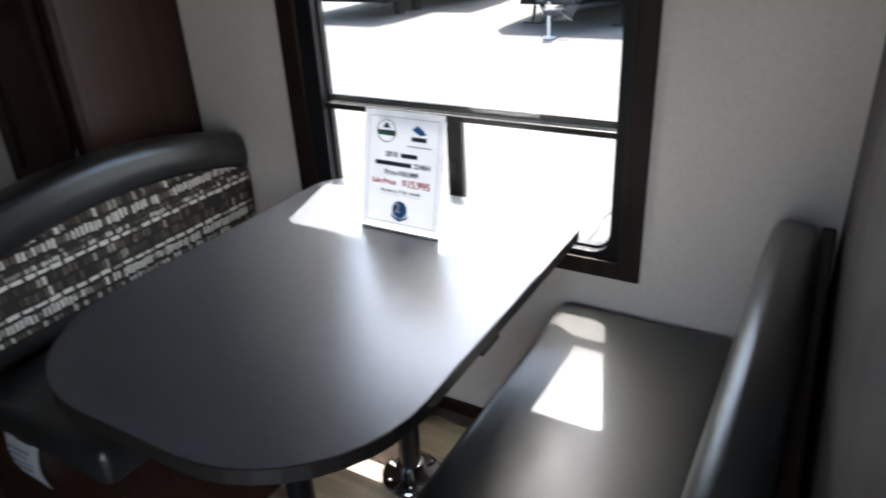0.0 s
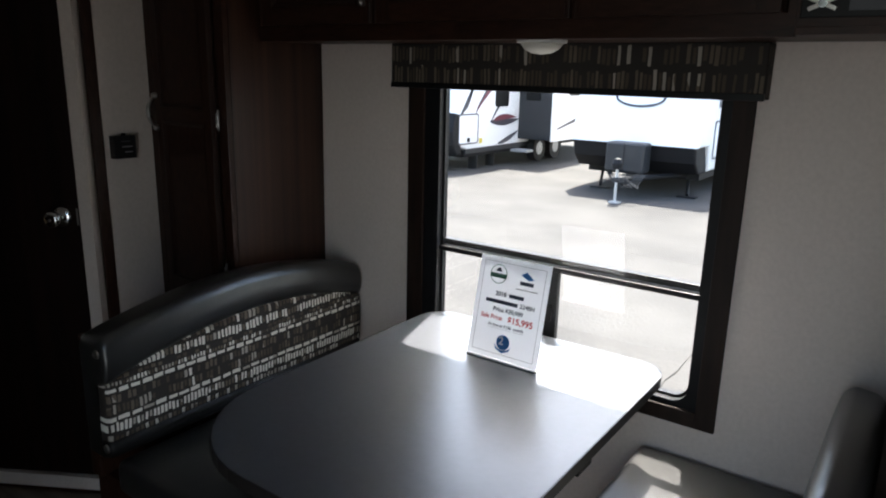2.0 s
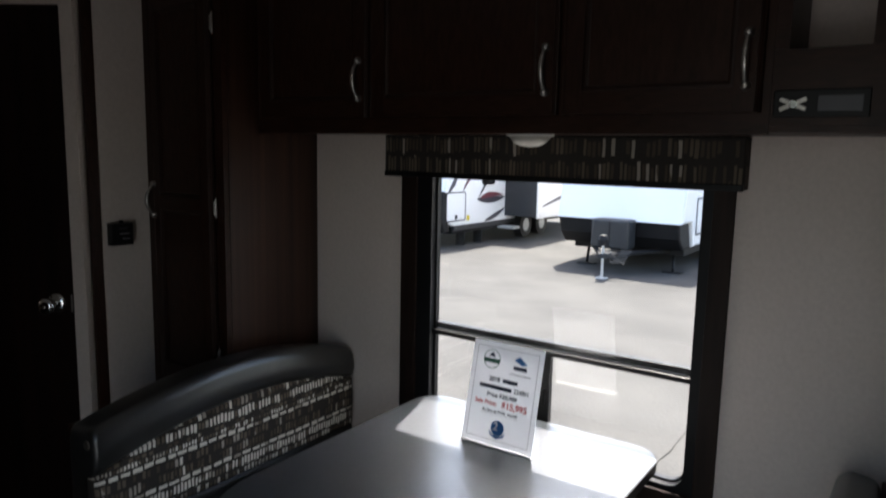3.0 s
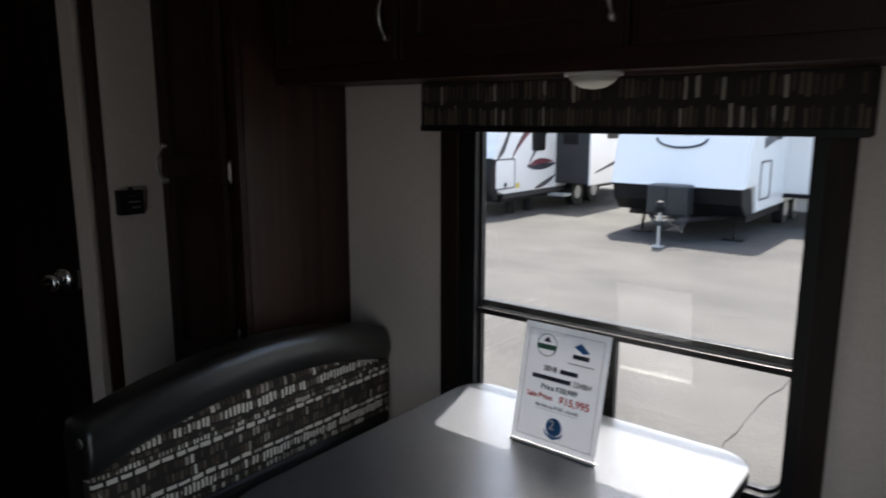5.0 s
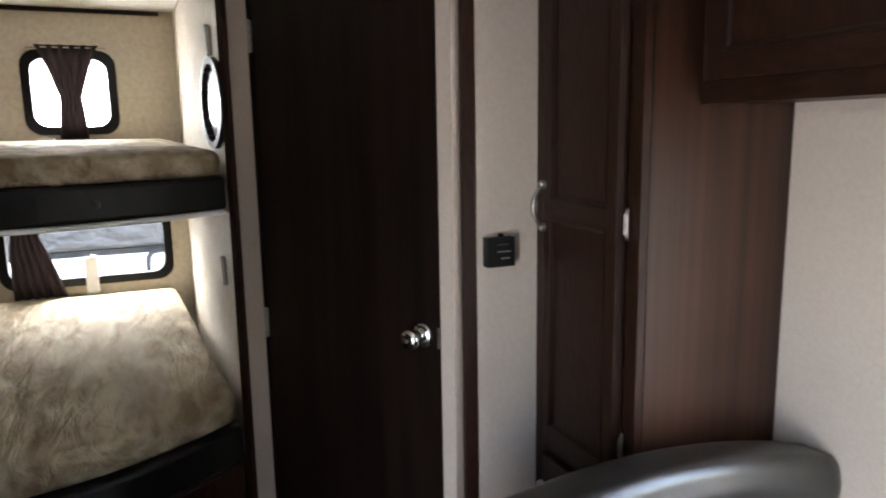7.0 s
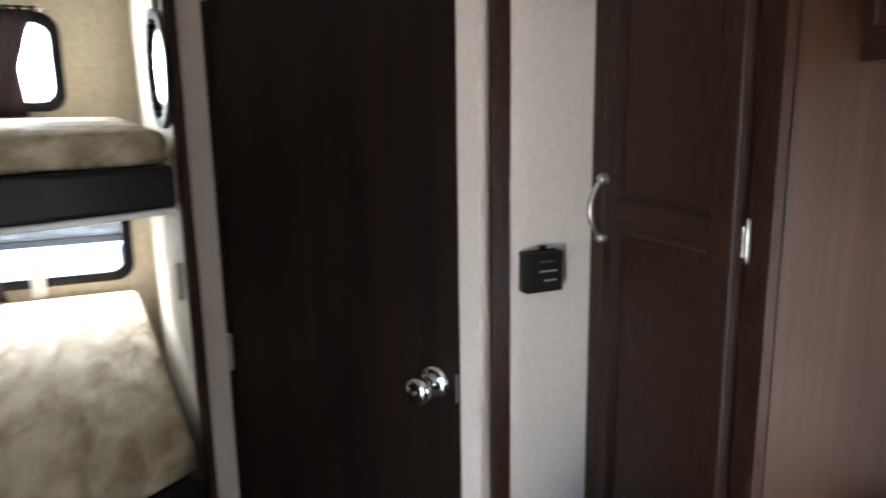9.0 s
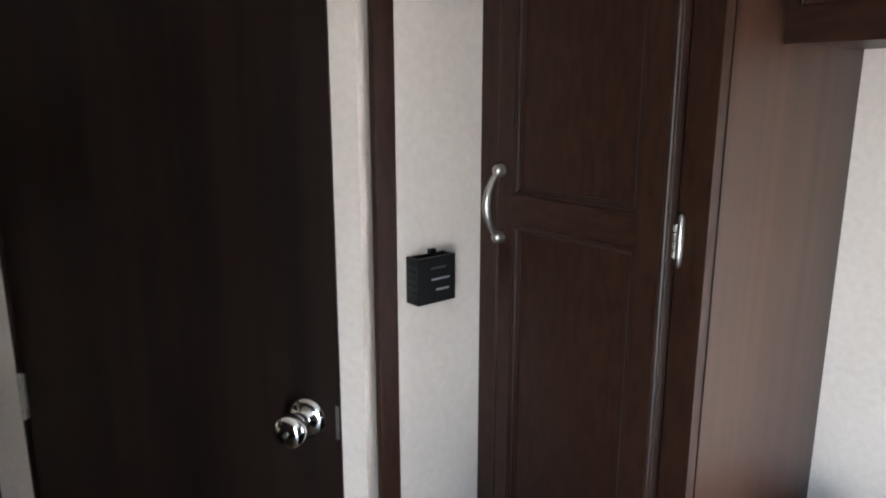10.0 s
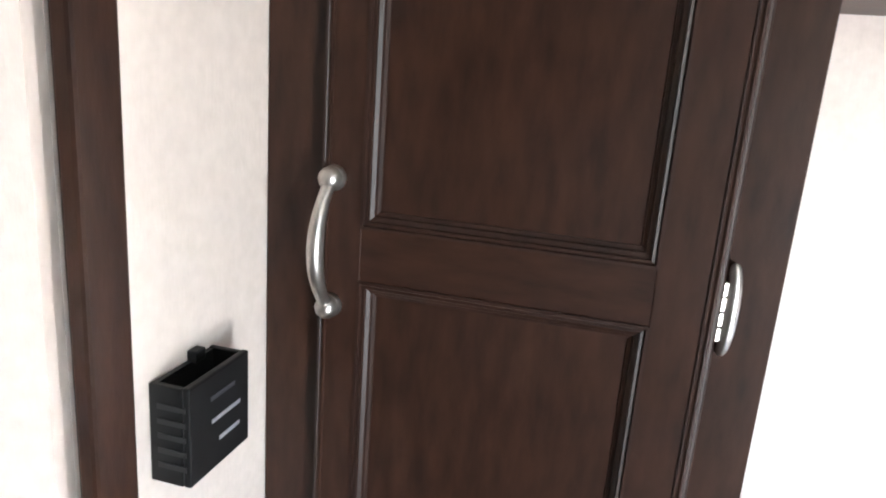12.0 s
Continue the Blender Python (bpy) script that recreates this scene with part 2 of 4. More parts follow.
    inside = math_node("MULTIPLY", math_node("GREATER_THAN", fu, math_node("ADD", math_node("SUBTRACT", 0.36, math_node("MULTIPLY", second[0], 8.0)), math_node("MULTIPLY", wsep.outputs[2], 0.18))),
                       math_node("LESS_THAN", math_node("ABSOLUTE", math_node("SUBTRACT", fv, off)), tall))
    patch = noise1(co.outputs["UV"], 9)
    tone = math_node("ADD", math_node("MULTIPLY", second[1], 0.72), math_node("ADD", math_node("MULTIPLY", math_node("SUBTRACT", wc.outputs["Value"], 0.5), 0.46), math_node("MULTIPLY", math_node("SUBTRACT", patch, 0.5), 0.55)))
    rp = n.new("ShaderNodeValToRGB")
    rp.color_ramp.interpolation = "CONSTANT"
    e = rp.color_ramp.elements
    e[0].position, e[0].color = 0.0, (0.025, 0.02, 0.018, 1)
    e[1].position, e[1].color = 0.13, (0.07, 0.05, 0.034, 1)
    for p, c in ((0.30, (0.125, 0.098, 0.07, 1)), (0.43, (0.36, 0.32, 0.27, 1)), (0.52, (0.72, 0.68, 0.60, 1))):
        k = e.new(p)
        k.color = c
    ln.new(tone, rp.inputs[0])
    mx = n.new("ShaderNodeMix")
    mx.data_type = "RGBA"
    mx.inputs["A"].default_value = (0.024, 0.0195, 0.016, 1)
    ln.new(inside, mx.inputs["Factor"])
    ln.new(rp.outputs[0], mx.inputs["B"])
    ln.new(mx.outputs["Result"], b.inputs["Base Color"])
    bp = n.new("ShaderNodeBump")
    bp.inputs["Strength"].default_value, bp.inputs["Distance"].default_value = 0.3, 0.001
    ln.new(noise1(co.outputs["UV"], 900), bp.inputs["Height"])
    ln.new(bp.outputs[0], b.inputs["Normal"])
    return m


FABRIC = woven_fabric()

# ---- mesh helpers ----
ORIGIN = {}


def thing(name, label, category, at=(0, 0, 0), group="", kind=""):
    ob = new(name)
    ob.location = at
    ORIGIN[ob] = Vector(at)
    return tagged(ob, label, category, group, kind)


def part(name, bm, mat, parent=None, label="", smooth=False):
    """One mesh under a thing or a part. The bmesh is in world places."""
    base = ORIGIN.get(parent, Vector((0, 0, 0)))
    bmesh.ops.translate(bm, verts=bm.verts, vec=-base)
    bmesh.ops.recalc_face_normals(bm, faces=bm.faces)
    me = bpy.data.meshes.new(name)
    bm.to_mesh(me)
    bm.free()
    me.materials.append(mat)
    if smooth:
        for p in me.polygons:
            p.use_smooth = True
    ob = new(name, me)
    if parent:
        ob.parent = parent
    ORIGIN[ob] = base
    return tagged(ob, label)


def solo(name, bm, mat, label, category, kind="", smooth=False, group=""):
    """A thing of a single mesh."""
    return tagged(part(name, bm, mat, None, "", smooth), label, category, group, kind)


def box(x0, x1, y0, y1, z0, z1, bevel=0.0, seg=2, m=None):
    bm = bmesh.new()
    bmesh.ops.create_cube(bm, size=1)
    for v in bm.verts:
        v.co = Vector(((x0 + x1) / 2 + v.co.x * (x1 - x0), (y0 + y1) / 2 + v.co.y * (y1 - y0), (z0 + z1) / 2 + v.co.z * (z1 - z0)))
    if bevel:
        bmesh.ops.bevel(bm, geom=bm.edges[:], offset=bevel, segments=seg, affect="EDGES", profile=0.5)
    if m is not None:
        bm.transform(m)
    return bm


def join(*bms):
    out = bms[0]
    for b in bms[1:]:
        me = bpy.data.meshes.new("tmp")
        b.to_mesh(me)
        out.from_mesh(me)
        b.free()
        bpy.data.meshes.remove(me)
    return out


def cyl(p, q, r0, r1=None, n=20):
    """A round bar from p to q."""
    p, q = Vector(p), Vector(q)
    bm = bmesh.new()
    d = q - p
    m = Matrix.Translation((p + q) / 2) @ d.to_track_quat("Z", "Y").to_matrix().to_4x4()
    bmesh.ops.create_cone(bm, cap_ends=True, segments=n, radius1=r0, radius2=r0 if r1 is None else r1, depth=d.length, matrix=m)
    return bm


def lathe(profile, m, n=28):
    """Rings of (radius, height) turned round z."""
    bm = bmesh.new()
    rings = []
    for r, h in profile:
        rings.append([bm.verts.new((r * math.cos(2 * math.pi * i / n), r * math.sin(2 * math.pi * i / n), h)) for i in range(n)])
    for a, b in zip(rings, rings[1:]):
        for i in range(n):
            bm.faces.new((a[i], a[(i + 1) % n], b[(i + 1) % n], b[i]))
    bm.faces.new(rings[0][::-1])
    bm.faces.new(rings[-1])
    bm.transform(m)
    return bm


def tube(points, r, n=10, flat=1.0):
    """A bent bar through points."""
    bm = bmesh.new()
    pts = [Vector(p) for p in points]
    rings = []
    for i, p in enumerate(pts):
        d = (pts[min(i + 1, len(pts) - 1)] - pts[max(i - 1, 0)]).normalized()
        side = d.cross(Vector((0.31, 0.95, 0.05))).normalized()
        up = d.cross(side)
        rr = r[i] if isinstance(r, (list, tuple)) else r
        rings.append([bm.verts.new(p + side * (rr * math.cos(2 * math.pi * k / n)) + up * (rr * flat * math.sin(2 * math.pi * k / n))) for k in range(n)])
    for a, b in zip(rings, rings[1:]):
        for k in range(n):
            bm.faces.new((a[k], a[(k + 1) % n], b[(k + 1) % n], b[k]))
    bm.faces.new(rings[0][::-1])
    bm.faces.new(rings[-1])
    return bm


def outline(pts, depth, bevel=0.0, seg=2):
    """A flat outline in x and y, raised by depth in z."""
    bm = bmesh.new()
    f = bm.faces.new([bm.verts.new((x, y, 0)) for x, y in pts])
    top = bmesh.ops.extrude_face_region(bm, geom=[f])["geom"]
    bmesh.ops.translate(bm, verts=[v for v in top if isinstance(v, bmesh.types.BMVert)], vec=(0, 0, depth))
    bmesh.ops.recalc_face_normals(bm, faces=bm.faces)
    if bevel:
        rim = [e for e in bm.edges if abs(e.verts[0].co.z - e.verts[1].co.z) < 1e-6]
        bmesh.ops.bevel(bm, geom=rim, offset=bevel, segments=seg, affect="EDGES", profile=0.5)
    return bm


def rounded(w, h, r, n=6):
    """Outline of a rounded rectangle about 0, 0."""
    pts = []
    for cx, cy, a0 in ((w / 2 - r, h / 2 - r, 0), (-w / 2 + r, h / 2 - r, 90), (-w / 2 + r, -h / 2 + r, 180), (w / 2 - r, -h / 2 + r, 270)):
        for i in range(n + 1):
            a = radians(a0 + 90 * i / n)
            pts.append((cx + r * math.cos(a), cy + r * math.sin(a)))
    return pts


def ring(outer, inner, depth):
    """A flat ring between two outlines with equally many points."""
    bm = bmesh.new()
    k = len(outer)
    rows = [[bm.verts.new((x, y, z)) for x, y in o] for o, z in ((outer, 0), (outer, depth), (inner, depth), (inner, 0))]
    for a, b in zip(rows, rows[1:] + rows[:1]):
        for i in range(k):
            bm.faces.new((a[i], a[(i + 1) % k], b[(i + 1) % k], b[i]))
    return bm


def on_y(x, y, z):
    """Flat outlines to a wall that faces -y: outline x to world x, outline y to world z, depth towards -y."""
    return Matrix.Translation((x, y, z)) @ Matrix(((1, 0, 0, 0), (0, 0, -1, 0), (0, 1, 0, 0), (0, 0, 0, 1)))


def on_x(x, y, z):
    """Flat outlines to a wall that faces +x: outline x to world y, outline y to world z, depth towards +x."""
    return Matrix.Translation((x, y, z)) @ Matrix(((0, 0, 1, 0), (1, 0, 0, 0), (0, 1, 0, 0), (0, 0, 0, 1)))


def moved(bm, m):
    bm.transform(m)
    return bm


def writing(name, text, size, m, mat, parent, bold=0.0, squeeze=1.0):
    """Lettering turned to a mesh; m puts its middle and its plane."""
    cu = bpy.data.curves.new(name, "FONT")
    cu.body, cu.size, cu.align_x, cu.align_y, cu.offset, cu.extrude = text, size, "CENTER", "CENTER", bold, 0.0003
    tmp = new("tmp", cu)
    bpy.context.view_layer.update()
    me = bpy.data.meshes.new_from_object(tmp.evaluated_get(bpy.context.evaluated_depsgraph_get()))
    bpy.data.objects.remove(tmp)
    bm = bmesh.new()
    bm.from_mesh(me)
    bpy.data.meshes.remove(me)
    bm.transform(m @ Matrix.Diagonal((squeeze, 1, 1, 1)))
    return part(name, bm, mat, parent)


def bow_handle(name, c, out, length, parent, drop=0.028, r=0.0056, along=(0, 0, 1)):
    """A bowed pull, its two feet on the face."""
    c, out, along = Vector(c), Vector(out), Vector(along)
    pts, rad = [], []
    for i in range(17):
        s = i / 16
        pts.append(c + along * ((s - 0.5) * length) + out * (drop * math.sin(math.pi * s) ** 0.6))
        rad.append(r * (0.78 + 0.42 * math.sin(math.pi * s) ** 1.5 + 0.25 * abs(2 * s - 1) ** 6))
    bms = [tube(pts, rad, 12)]
    for sgn in (-1, 1):
        f = c + along * (sgn * length / 2)
        bms.append(cyl(f - out * 0.001, f + out * 0.006, r * 1.9, r * 1.6, 16))
        ball = bmesh.new()
        bmesh.ops.create_icosphere(ball, subdivisions=2, radius=r * 1.75, matrix=Matrix.Translation(f + out * 0.007))
        bms.append(ball)
    return part(name, join(*bms), NICKEL, parent, "brushed nickel bow handle", smooth=True)


# ---- the shell ----
Z_CEIL = 2.13
Y_WIN = 1.365
X_REAR, X_FRONT, Y_BACK = -4.4, 2.6, -1.10
WIN = (-1.218, -0.347, 0.622, 1.592)  # opening of the dinette window


def wall_with_hole(name, axis, inner, outer, a0, a1, z0, z1, holes, mat, label):
    """A wall across x or y with thickness, cut by holes (a0, a1, z0, z1)."""
    xs = sorted({a0, a1, *(h[0] for h in holes), *(h[1] for h in holes)})
    zs = sorted({z0, z1, *(h[2] for h in holes), *(h[3] for h in holes)})
    bm = bmesh.new()
    grid = {}
    lo, hi = min(inner, outer), max(inner, outer)
    filled = lambda i, j: 0 <= i < len(xs) - 1 and 0 <= j < len(zs) - 1 and not any(
        h[0] < (xs[i] + xs[i + 1]) / 2 < h[1] and h[2] < (zs[j] + zs[j + 1]) / 2 < h[3] for h in holes)

    def vert(i, j, side):
        if (i, j, side) not in grid:
            d = (lo, hi)[side]
            grid[i, j, side] = bm.verts.new((xs[i], d, zs[j]) if axis == "y" else (d, xs[i], zs[j]))
        return grid[i, j, side]

    for i in range(len(xs) - 1):
        for j in range(len(zs) - 1):
            if not filled(i, j):
                continue
            for s in (0, 1):
                bm.faces.new([vert(i + a, j + b, s) for a, b in ((0, 0), (1, 0), (1, 1), (0, 1))])
            for di, dj, p, q in ((-1, 0, (0, 0), (0, 1)), (1, 0, (1, 0), (1, 1)), (0, -1, (0, 0), (1, 0)), (0, 1, (0, 1), (1, 1))):
                if not filled(i + di, j + dj):
                    bm.faces.new([vert(i + p[0], j + p[1], 0), vert(i + q[0], j + q[1], 0), vert(i + q[0], j + q[1], 1), vert(i + p[0], j + p[1], 1)])
    return solo(name, bm, mat, label, "wall", "structure")


wall_with_hole("wall_north", "y", Y_WIN, Y_WIN + 0.055, X_REAR - 0.05, X_FRONT + 0.05, -0.02, Z_CEIL, [WIN], WALL, "beige linen-textured trailer wall with the dinette window")
UP_WIN = (-0.423, -0.068, 1.567, 1.912)
LOW_WIN = (-0.605, 0.122, 0.830, 1.150)
wall_with_hole("wall_west", "x", X_REAR, X_REAR - 0.055, Y_BACK, Y_WIN, -0.02, Z_CEIL, [UP_WIN, LOW_WIN], BUNK_WALL, "cream rear wall with two small bunk windows")
# unseen doorway, added for the fill lamp; the wall is dark to cut bounce
ADDED_DOORWAY = (-0.40, 0.30, 0.0, 1.90)
wall_with_hole("wall_south", "y", Y_BACK, Y_BACK - 0.055, X_REAR - 0.05, X_FRONT + 0.05, -0.02, Z_CEIL, [ADDED_DOORWAY], WOOD, "unseen wall kept dark to cut bounced light, with an added doorway")
# unseen stub, added to keep the fill lamp off the bunks and door
solo("wall_galley", box(-0.78, -0.74, Y_BACK + 0.001, -0.70, 0, Z_CEIL - 0.002), WOOD, "added unseen partition that blocks the fill light", "wall", "structure")
# unseen closing wall, given dark wood to lower the ambient light
solo("wall_east", box(X_FRONT, X_FRONT + 0.05, Y_BACK, Y_WIN, -0.02, Z_CEIL), WOOD, "unseen far end wall, kept dark to cut bounced light", "wall", "structure")
solo("ceiling", box(X_REAR - 0.05, X_FRONT + 0.05, Y_BACK - 0.055, Y_WIN + 0.055, Z_CEIL, Z_CEIL + 0.05), CEIL, "pale board ceiling of the trailer", "ceiling", "structure")
floor = solo("floor", box(X_REAR - 0.05, X_FRONT + 0.05, Y_BACK - 0.055, Y_WIN + 0.055, -0.08, -0.006), FLOOR, "pale oak-look plank floor", "floor", "structure")

# angled bathroom wall: from the corner bead towards the bunks
CORNER = Vector((-2.113, 0.722, 0))
WAY = Vector((-0.863, -0.505, 0)).normalized()   # along the wall, away from the dinette
FACE = Vector((0.505, -0.863, 0)).normalized()   # out of the wall
ANG = Matrix(((WAY.x, FACE.x, 0, CORNER.x), (WAY.y, FACE.y, 0, CORNER.y), (0, 0, 1, 0), (0, 0, 0, 1)))
D0, D1, DTOP, DBOT = 0.042, 0.7245, 1.945, 0.068   # door edges along the wall
S_END = 0.824
aw = join(box(0.0, D0, -0.04, 0, 0, Z_CEIL, m=ANG), box(D1, S_END, -0.04, 0, 0, Z_CEIL, m=ANG), box(D0, D1, -0.04, 0, DTOP, Z_CEIL, m=ANG), box(D0, D1, -0.04, 0.006, 0.013, DBOT - 0.007, m=ANG))
solo("wall_bathroom", aw, WALL, "beige angled bathroom wall round a door", "wall", "structure")
# added strip: the dark gap at the floor put in as wood colour
solo("trim", box(D0, D1, -0.035, 0.003, 0, 0.0125, m=ANG), WOOD, "dark strip added for the shaded gap under the bathroom door", "trim", "structure")
solo("wall_pantry", box(-2.155, -2.115, 0.765, 1.0, 0, Z_CEIL), WALL, "narrow beige linen-textured wall beside the pantry", "wall", "structure")
bead = box(-2.121, -2.107, 0.7455, 0.7825, 0, Z_CEIL - 0.002, 0.003)
solo("trim", bead, WOOD, "dark wood corner strip on the bathroom wall", "trim", "structure")
# side wall of the bunks, with its dark end strip
P0 = CORNER + WAY * S_END
P1 = Vector((X_REAR, 0.232, 0))
side_d = (P1 - P0).normalized()
SIDE = Matrix(((side_d.x, -side_d.y, 0, P0.x), (side_d.y, side_d.x, 0, P0.y), (0, 0, 1, 0), (0, 0, 0, 1)))  # x along, -y... into the bath
SL = (P1 - P0).length
solo("wall_bunk_side", box(0, SL, -0.04, 0, 0, Z_CEIL, m=SIDE), BUNK_WALL, "cream panelled wall beside the bunks", "wall", "structure")
solo("trim", box(S_END - 0.004, S_END + 0.028, -0.01, 0.016, 0, Z_CEIL - 0.002, 0.003, m=ANG), WOOD, "dark wood strip at the end of the bathroom wall", "trim", "structure")

# ---- bathroom door ----
door = thing("door_1", "closed dark brown laminate bathroom door", "door", CORNER + WAY * 0.4, kind="structure")
part("door_leaf", box(D0 + 0.006, D1 - 0.006, -0.033, -0.004, DBOT, DTOP - 0.006, 0.002, m=ANG), DOOR_WOOD, door)
jamb = join(box(D0, D0 + 0.005, -0.04, 0.004, DBOT, DTOP, m=ANG), box(D1 - 0.005, D1, -0.04, 0.004, DBOT, DTOP, m=ANG), box(D0, D1, -0.04, 0.004, DTOP - 0.005, DTOP, m=ANG))
part("jamb", jamb, DOOR_WOOD, door)
KNOB_M = ANG @ Matrix.Translation((D0 + 0.062, -0.004, 1.010)) @ Matrix.Rotation(radians(-90), 4, "X")
knob = part("knob", lathe([(0.033, 0), (0.033, 0.004), (0.026, 0.009), (0.013, 0.012), (0.0115, 0.030), (0.016, 0.034), (0.0255, 0.042), (0.0275, 0.052), (0.0245, 0.062), (0.012, 0.0655), (0.004, 0.066)], KNOB_M), CHROME, door, "polished chrome door knob", smooth=True)
part("lock_button", lathe([(0.004, 0.066), (0.004, 0.069), (0.001, 0.0695)], KNOB_M, 12), NICKEL, knob)
part("strike_plate", box(D0 + 0.002, D0 + 0.0075, -0.02, 0.0055, 0.985, 1.04, m=ANG), NICKEL, door, "small nickel strike plate")
for hz in (0.953, 1.81, 0.30):
    hb = join(box(D1 - 0.014, D1 + 0.004, -0.004, 0.003, hz - 0.045, hz + 0.045, 0.001, m=ANG),
              moved(cyl((D1 - 0.006, 0.005, hz - 0.047), (D1 - 0.006, 0.005, hz + 0.047), 0.0045, None, 10), ANG))
    part("hinge", hb, NICKEL, door, "dull nickel hinge")

solo("baseboard", box(-1.07, -0.51, Y_WIN - 0.012, Y_WIN - 0.001, 0.0, 0.045, 0.002), WOOD_H, "dark wood baseboard under the dinette window", "baseboard", "structure")

# ---- pantry in the corner ----
pantry = thing("pantry_cabinet", "tall dark wood pantry cabinet with a panelled door", "cabinet", (-1.91, 1.1, 0))
YF = 0.957
part("face_frame", join(box(-2.113, -2.060, YF, YF + 0.02, 0, Z_CEIL - 0.002), box(-1.752, -1.711, YF, YF + 0.02, 0, Z_CEIL - 0.002), box(-2.06, -1.752, YF + 0.0005, YF + 0.02, 2.0, Z_CEIL - 0.002), box(-2.06, -1.752, YF + 0.0005, YF + 0.02, 0, 0.12)), WOOD, pantry)
part("side_panel", box(-1.729, -1.709, YF + 0.02, Y_WIN - 0.001, 0, Z_CEIL - 0.002), PANEL_WOOD, pantry, "streaky brown laminate side panel")


def moulding(x0, x1, z0, z1, y, steps):
    """A mitred frame that faces -y: loops of (inset, height above y)."""
    bm = bmesh.new()
    loops = [[bm.verts.new((x, y - h, z)) for x, z in ((x0 + o, z0 + o), (x1 - o, z0 + o), (x1 - o, z1 - o), (x0 + o, z1 - o))] for o, h in steps]
    for p, q in zip(loops, loops[1:]):
        for i in range(4):
            bm.faces.new((p[i], p[(i + 1) % 4], q[(i + 1) % 4], q[i]))
    return bm


def cab_door(name, x0, x1, z0, z1, y, parent, rails, stile=(0.05, 0.05)):
    """A framed door that faces -y with recessed panels between the given rails, with stepped and sloped mouldings."""
    d = part(name, box(x0 + 0.004, x1 - 0.004, y + 0.0155, y + 0.020, z0 + 0.004, z1 - 0.004), WOOD, parent)
    sl_, sr_ = stile
    for a, c in ((x0 + 0.012, x0 + sl_), (x1 - sr_, x1 - 0.012)):
        part("stile", box(a, c, y, y + 0.015, z0, z1, 0.0008), WOOD, d)
    # reeded outer edge that falls away to the side
    edge = [(0.0125, 0.0), (0.0115, 0.0016), (0.0100, 0.0016), (0.0088, -0.0012), (0.0070, 0.0000), (0.0056, -0.0010), (0.0044, -0.0042), (0.0026, -0.0050), (0.0008, -0.0090), (0.0, -0.0150), (0.0125, -0.0150)]
    for out, sgn in ((x0, 1), (x1, -1)):
        # the left bead takes the less shiny wood to keep its highlight down
        part("edge_bead", moved(outline([(out + sgn * o, y - h) for o, h in edge], z1 - z0), Matrix.Translation((0, 0, z0))), BEAD if sgn < 0 else WOOD, d)
    for a, c in rails:
        part("rail", box(x0 + sl_ - 0.0005, x1 - sr_ + 0.0005, y + 0.0004, y + 0.0148, a + 0.0002, c - 0.0002), WOOD_H, d)
    for (a, e), (c, f) in zip(rails, rails[1:]):
        px0, px1, pz0, pz1 = x0 + sl_, x1 - sr_, e, c
        part("panel", box(px0 + 0.001, px1 - 0.001, y + 0.009, y + 0.0154, pz0, pz1), WOOD, d)
        part("moulding", moulding(px0, px1, pz0, pz1, y, ((-0.001, -0.001), (-0.001, 0.0018), (0.0012, 0.0018), (0.0022, -0.0004), (0.0046, 0.0002), (0.0056, -0.0022), (0.0086, -0.0040), (0.0096, -0.0066), (0.0122, -0.0075), (0.0126, -0.0095))), BEAD, d)
    return d


pd = cab_door("cabinet_door", -2.060, -1.750, 0.733, 2.02, YF - 0.021, pantry, [(0.733, 0.783), (1.3155, 1.3605), (1.96, 2.02)], stile=(0.040, 0.0475))
part("face_rail", box(-2.0595, -1.7525, YF + 0.001, YF + 0.019, 0.675, 0.76), WOOD_H, pantry)
ld = cab_door("cabinet_door", -2.060, -1.750, 0.10, 0.70, YF - 0.021, pantry, [(0.10, 0.15), (0.65, 0.70)], stile=(0.040, 0.0475))
bow_handle("handle", (-2.0445, YF - 0.021, 0.565), (0, -1, 0), 0.104, ld, drop=0.031)
bow_handle("handle", (-2.0445, YF - 0.021, 1.345), (0, -1, 0), 0.104, pd, drop=0.031)


def butterfly_hinge(x, y, z, parent):
    h = join(box(x - 0.012, x + 0.001, y - 0.004, y, z - 0.020, z + 0.020, 0.001),
             *[cyl((x - 0.004, y - 0.006, z - 0.022 + 0.0112 * k), (x - 0.004, y - 0.006, z - 0.0125 + 0.0112 * k), 0.0042, None, 12) for k in range(4)])
    hg = part("hinge", h, NICKEL, parent, "bright nickel butterfly hinge", smooth=False)
    bow = [(math.pi * k / 16) for k in range(17)]
    part("hinge_leaf", tube([(x + 0.0005 + 0.0030 * math.sin(a), y - 0.002 - 0.005 * math.sin(a), z - 0.033 * math.cos(a)) for a in bow], [0.0022 + 0.0030 * math.sin(a) ** 0.5 for a in bow], 12), NICKEL, hg, smooth=True)


for hz, leaf in ((1.3325, pd), (0.842, pd), (1.90, pd), (0.60, ld), (0.20, ld)):
    butterfly_hinge(-1.7462, YF - 0.001, hz, leaf)

# black holder on the pantry wall
hold = thing("wall_holder", "small black plastic wall holder with an open top", "holder", (-2.095, 0.84, 1.22))
HX0, HX1, HY0, HY1, HZ0, HZ1 = -2.1145, -2.083, 0.803, 0.877, 1.195, 1.269
part("front", box(HX1 - 0.006, HX1, HY0, HY1, HZ0, HZ1, 0.0015), BLACK, hold)
part("side", box(HX0, HX1 - 0.006, HY0, HY0 + 0.005, HZ0, HZ1 - 0.001, 0.001), BLACK, hold)
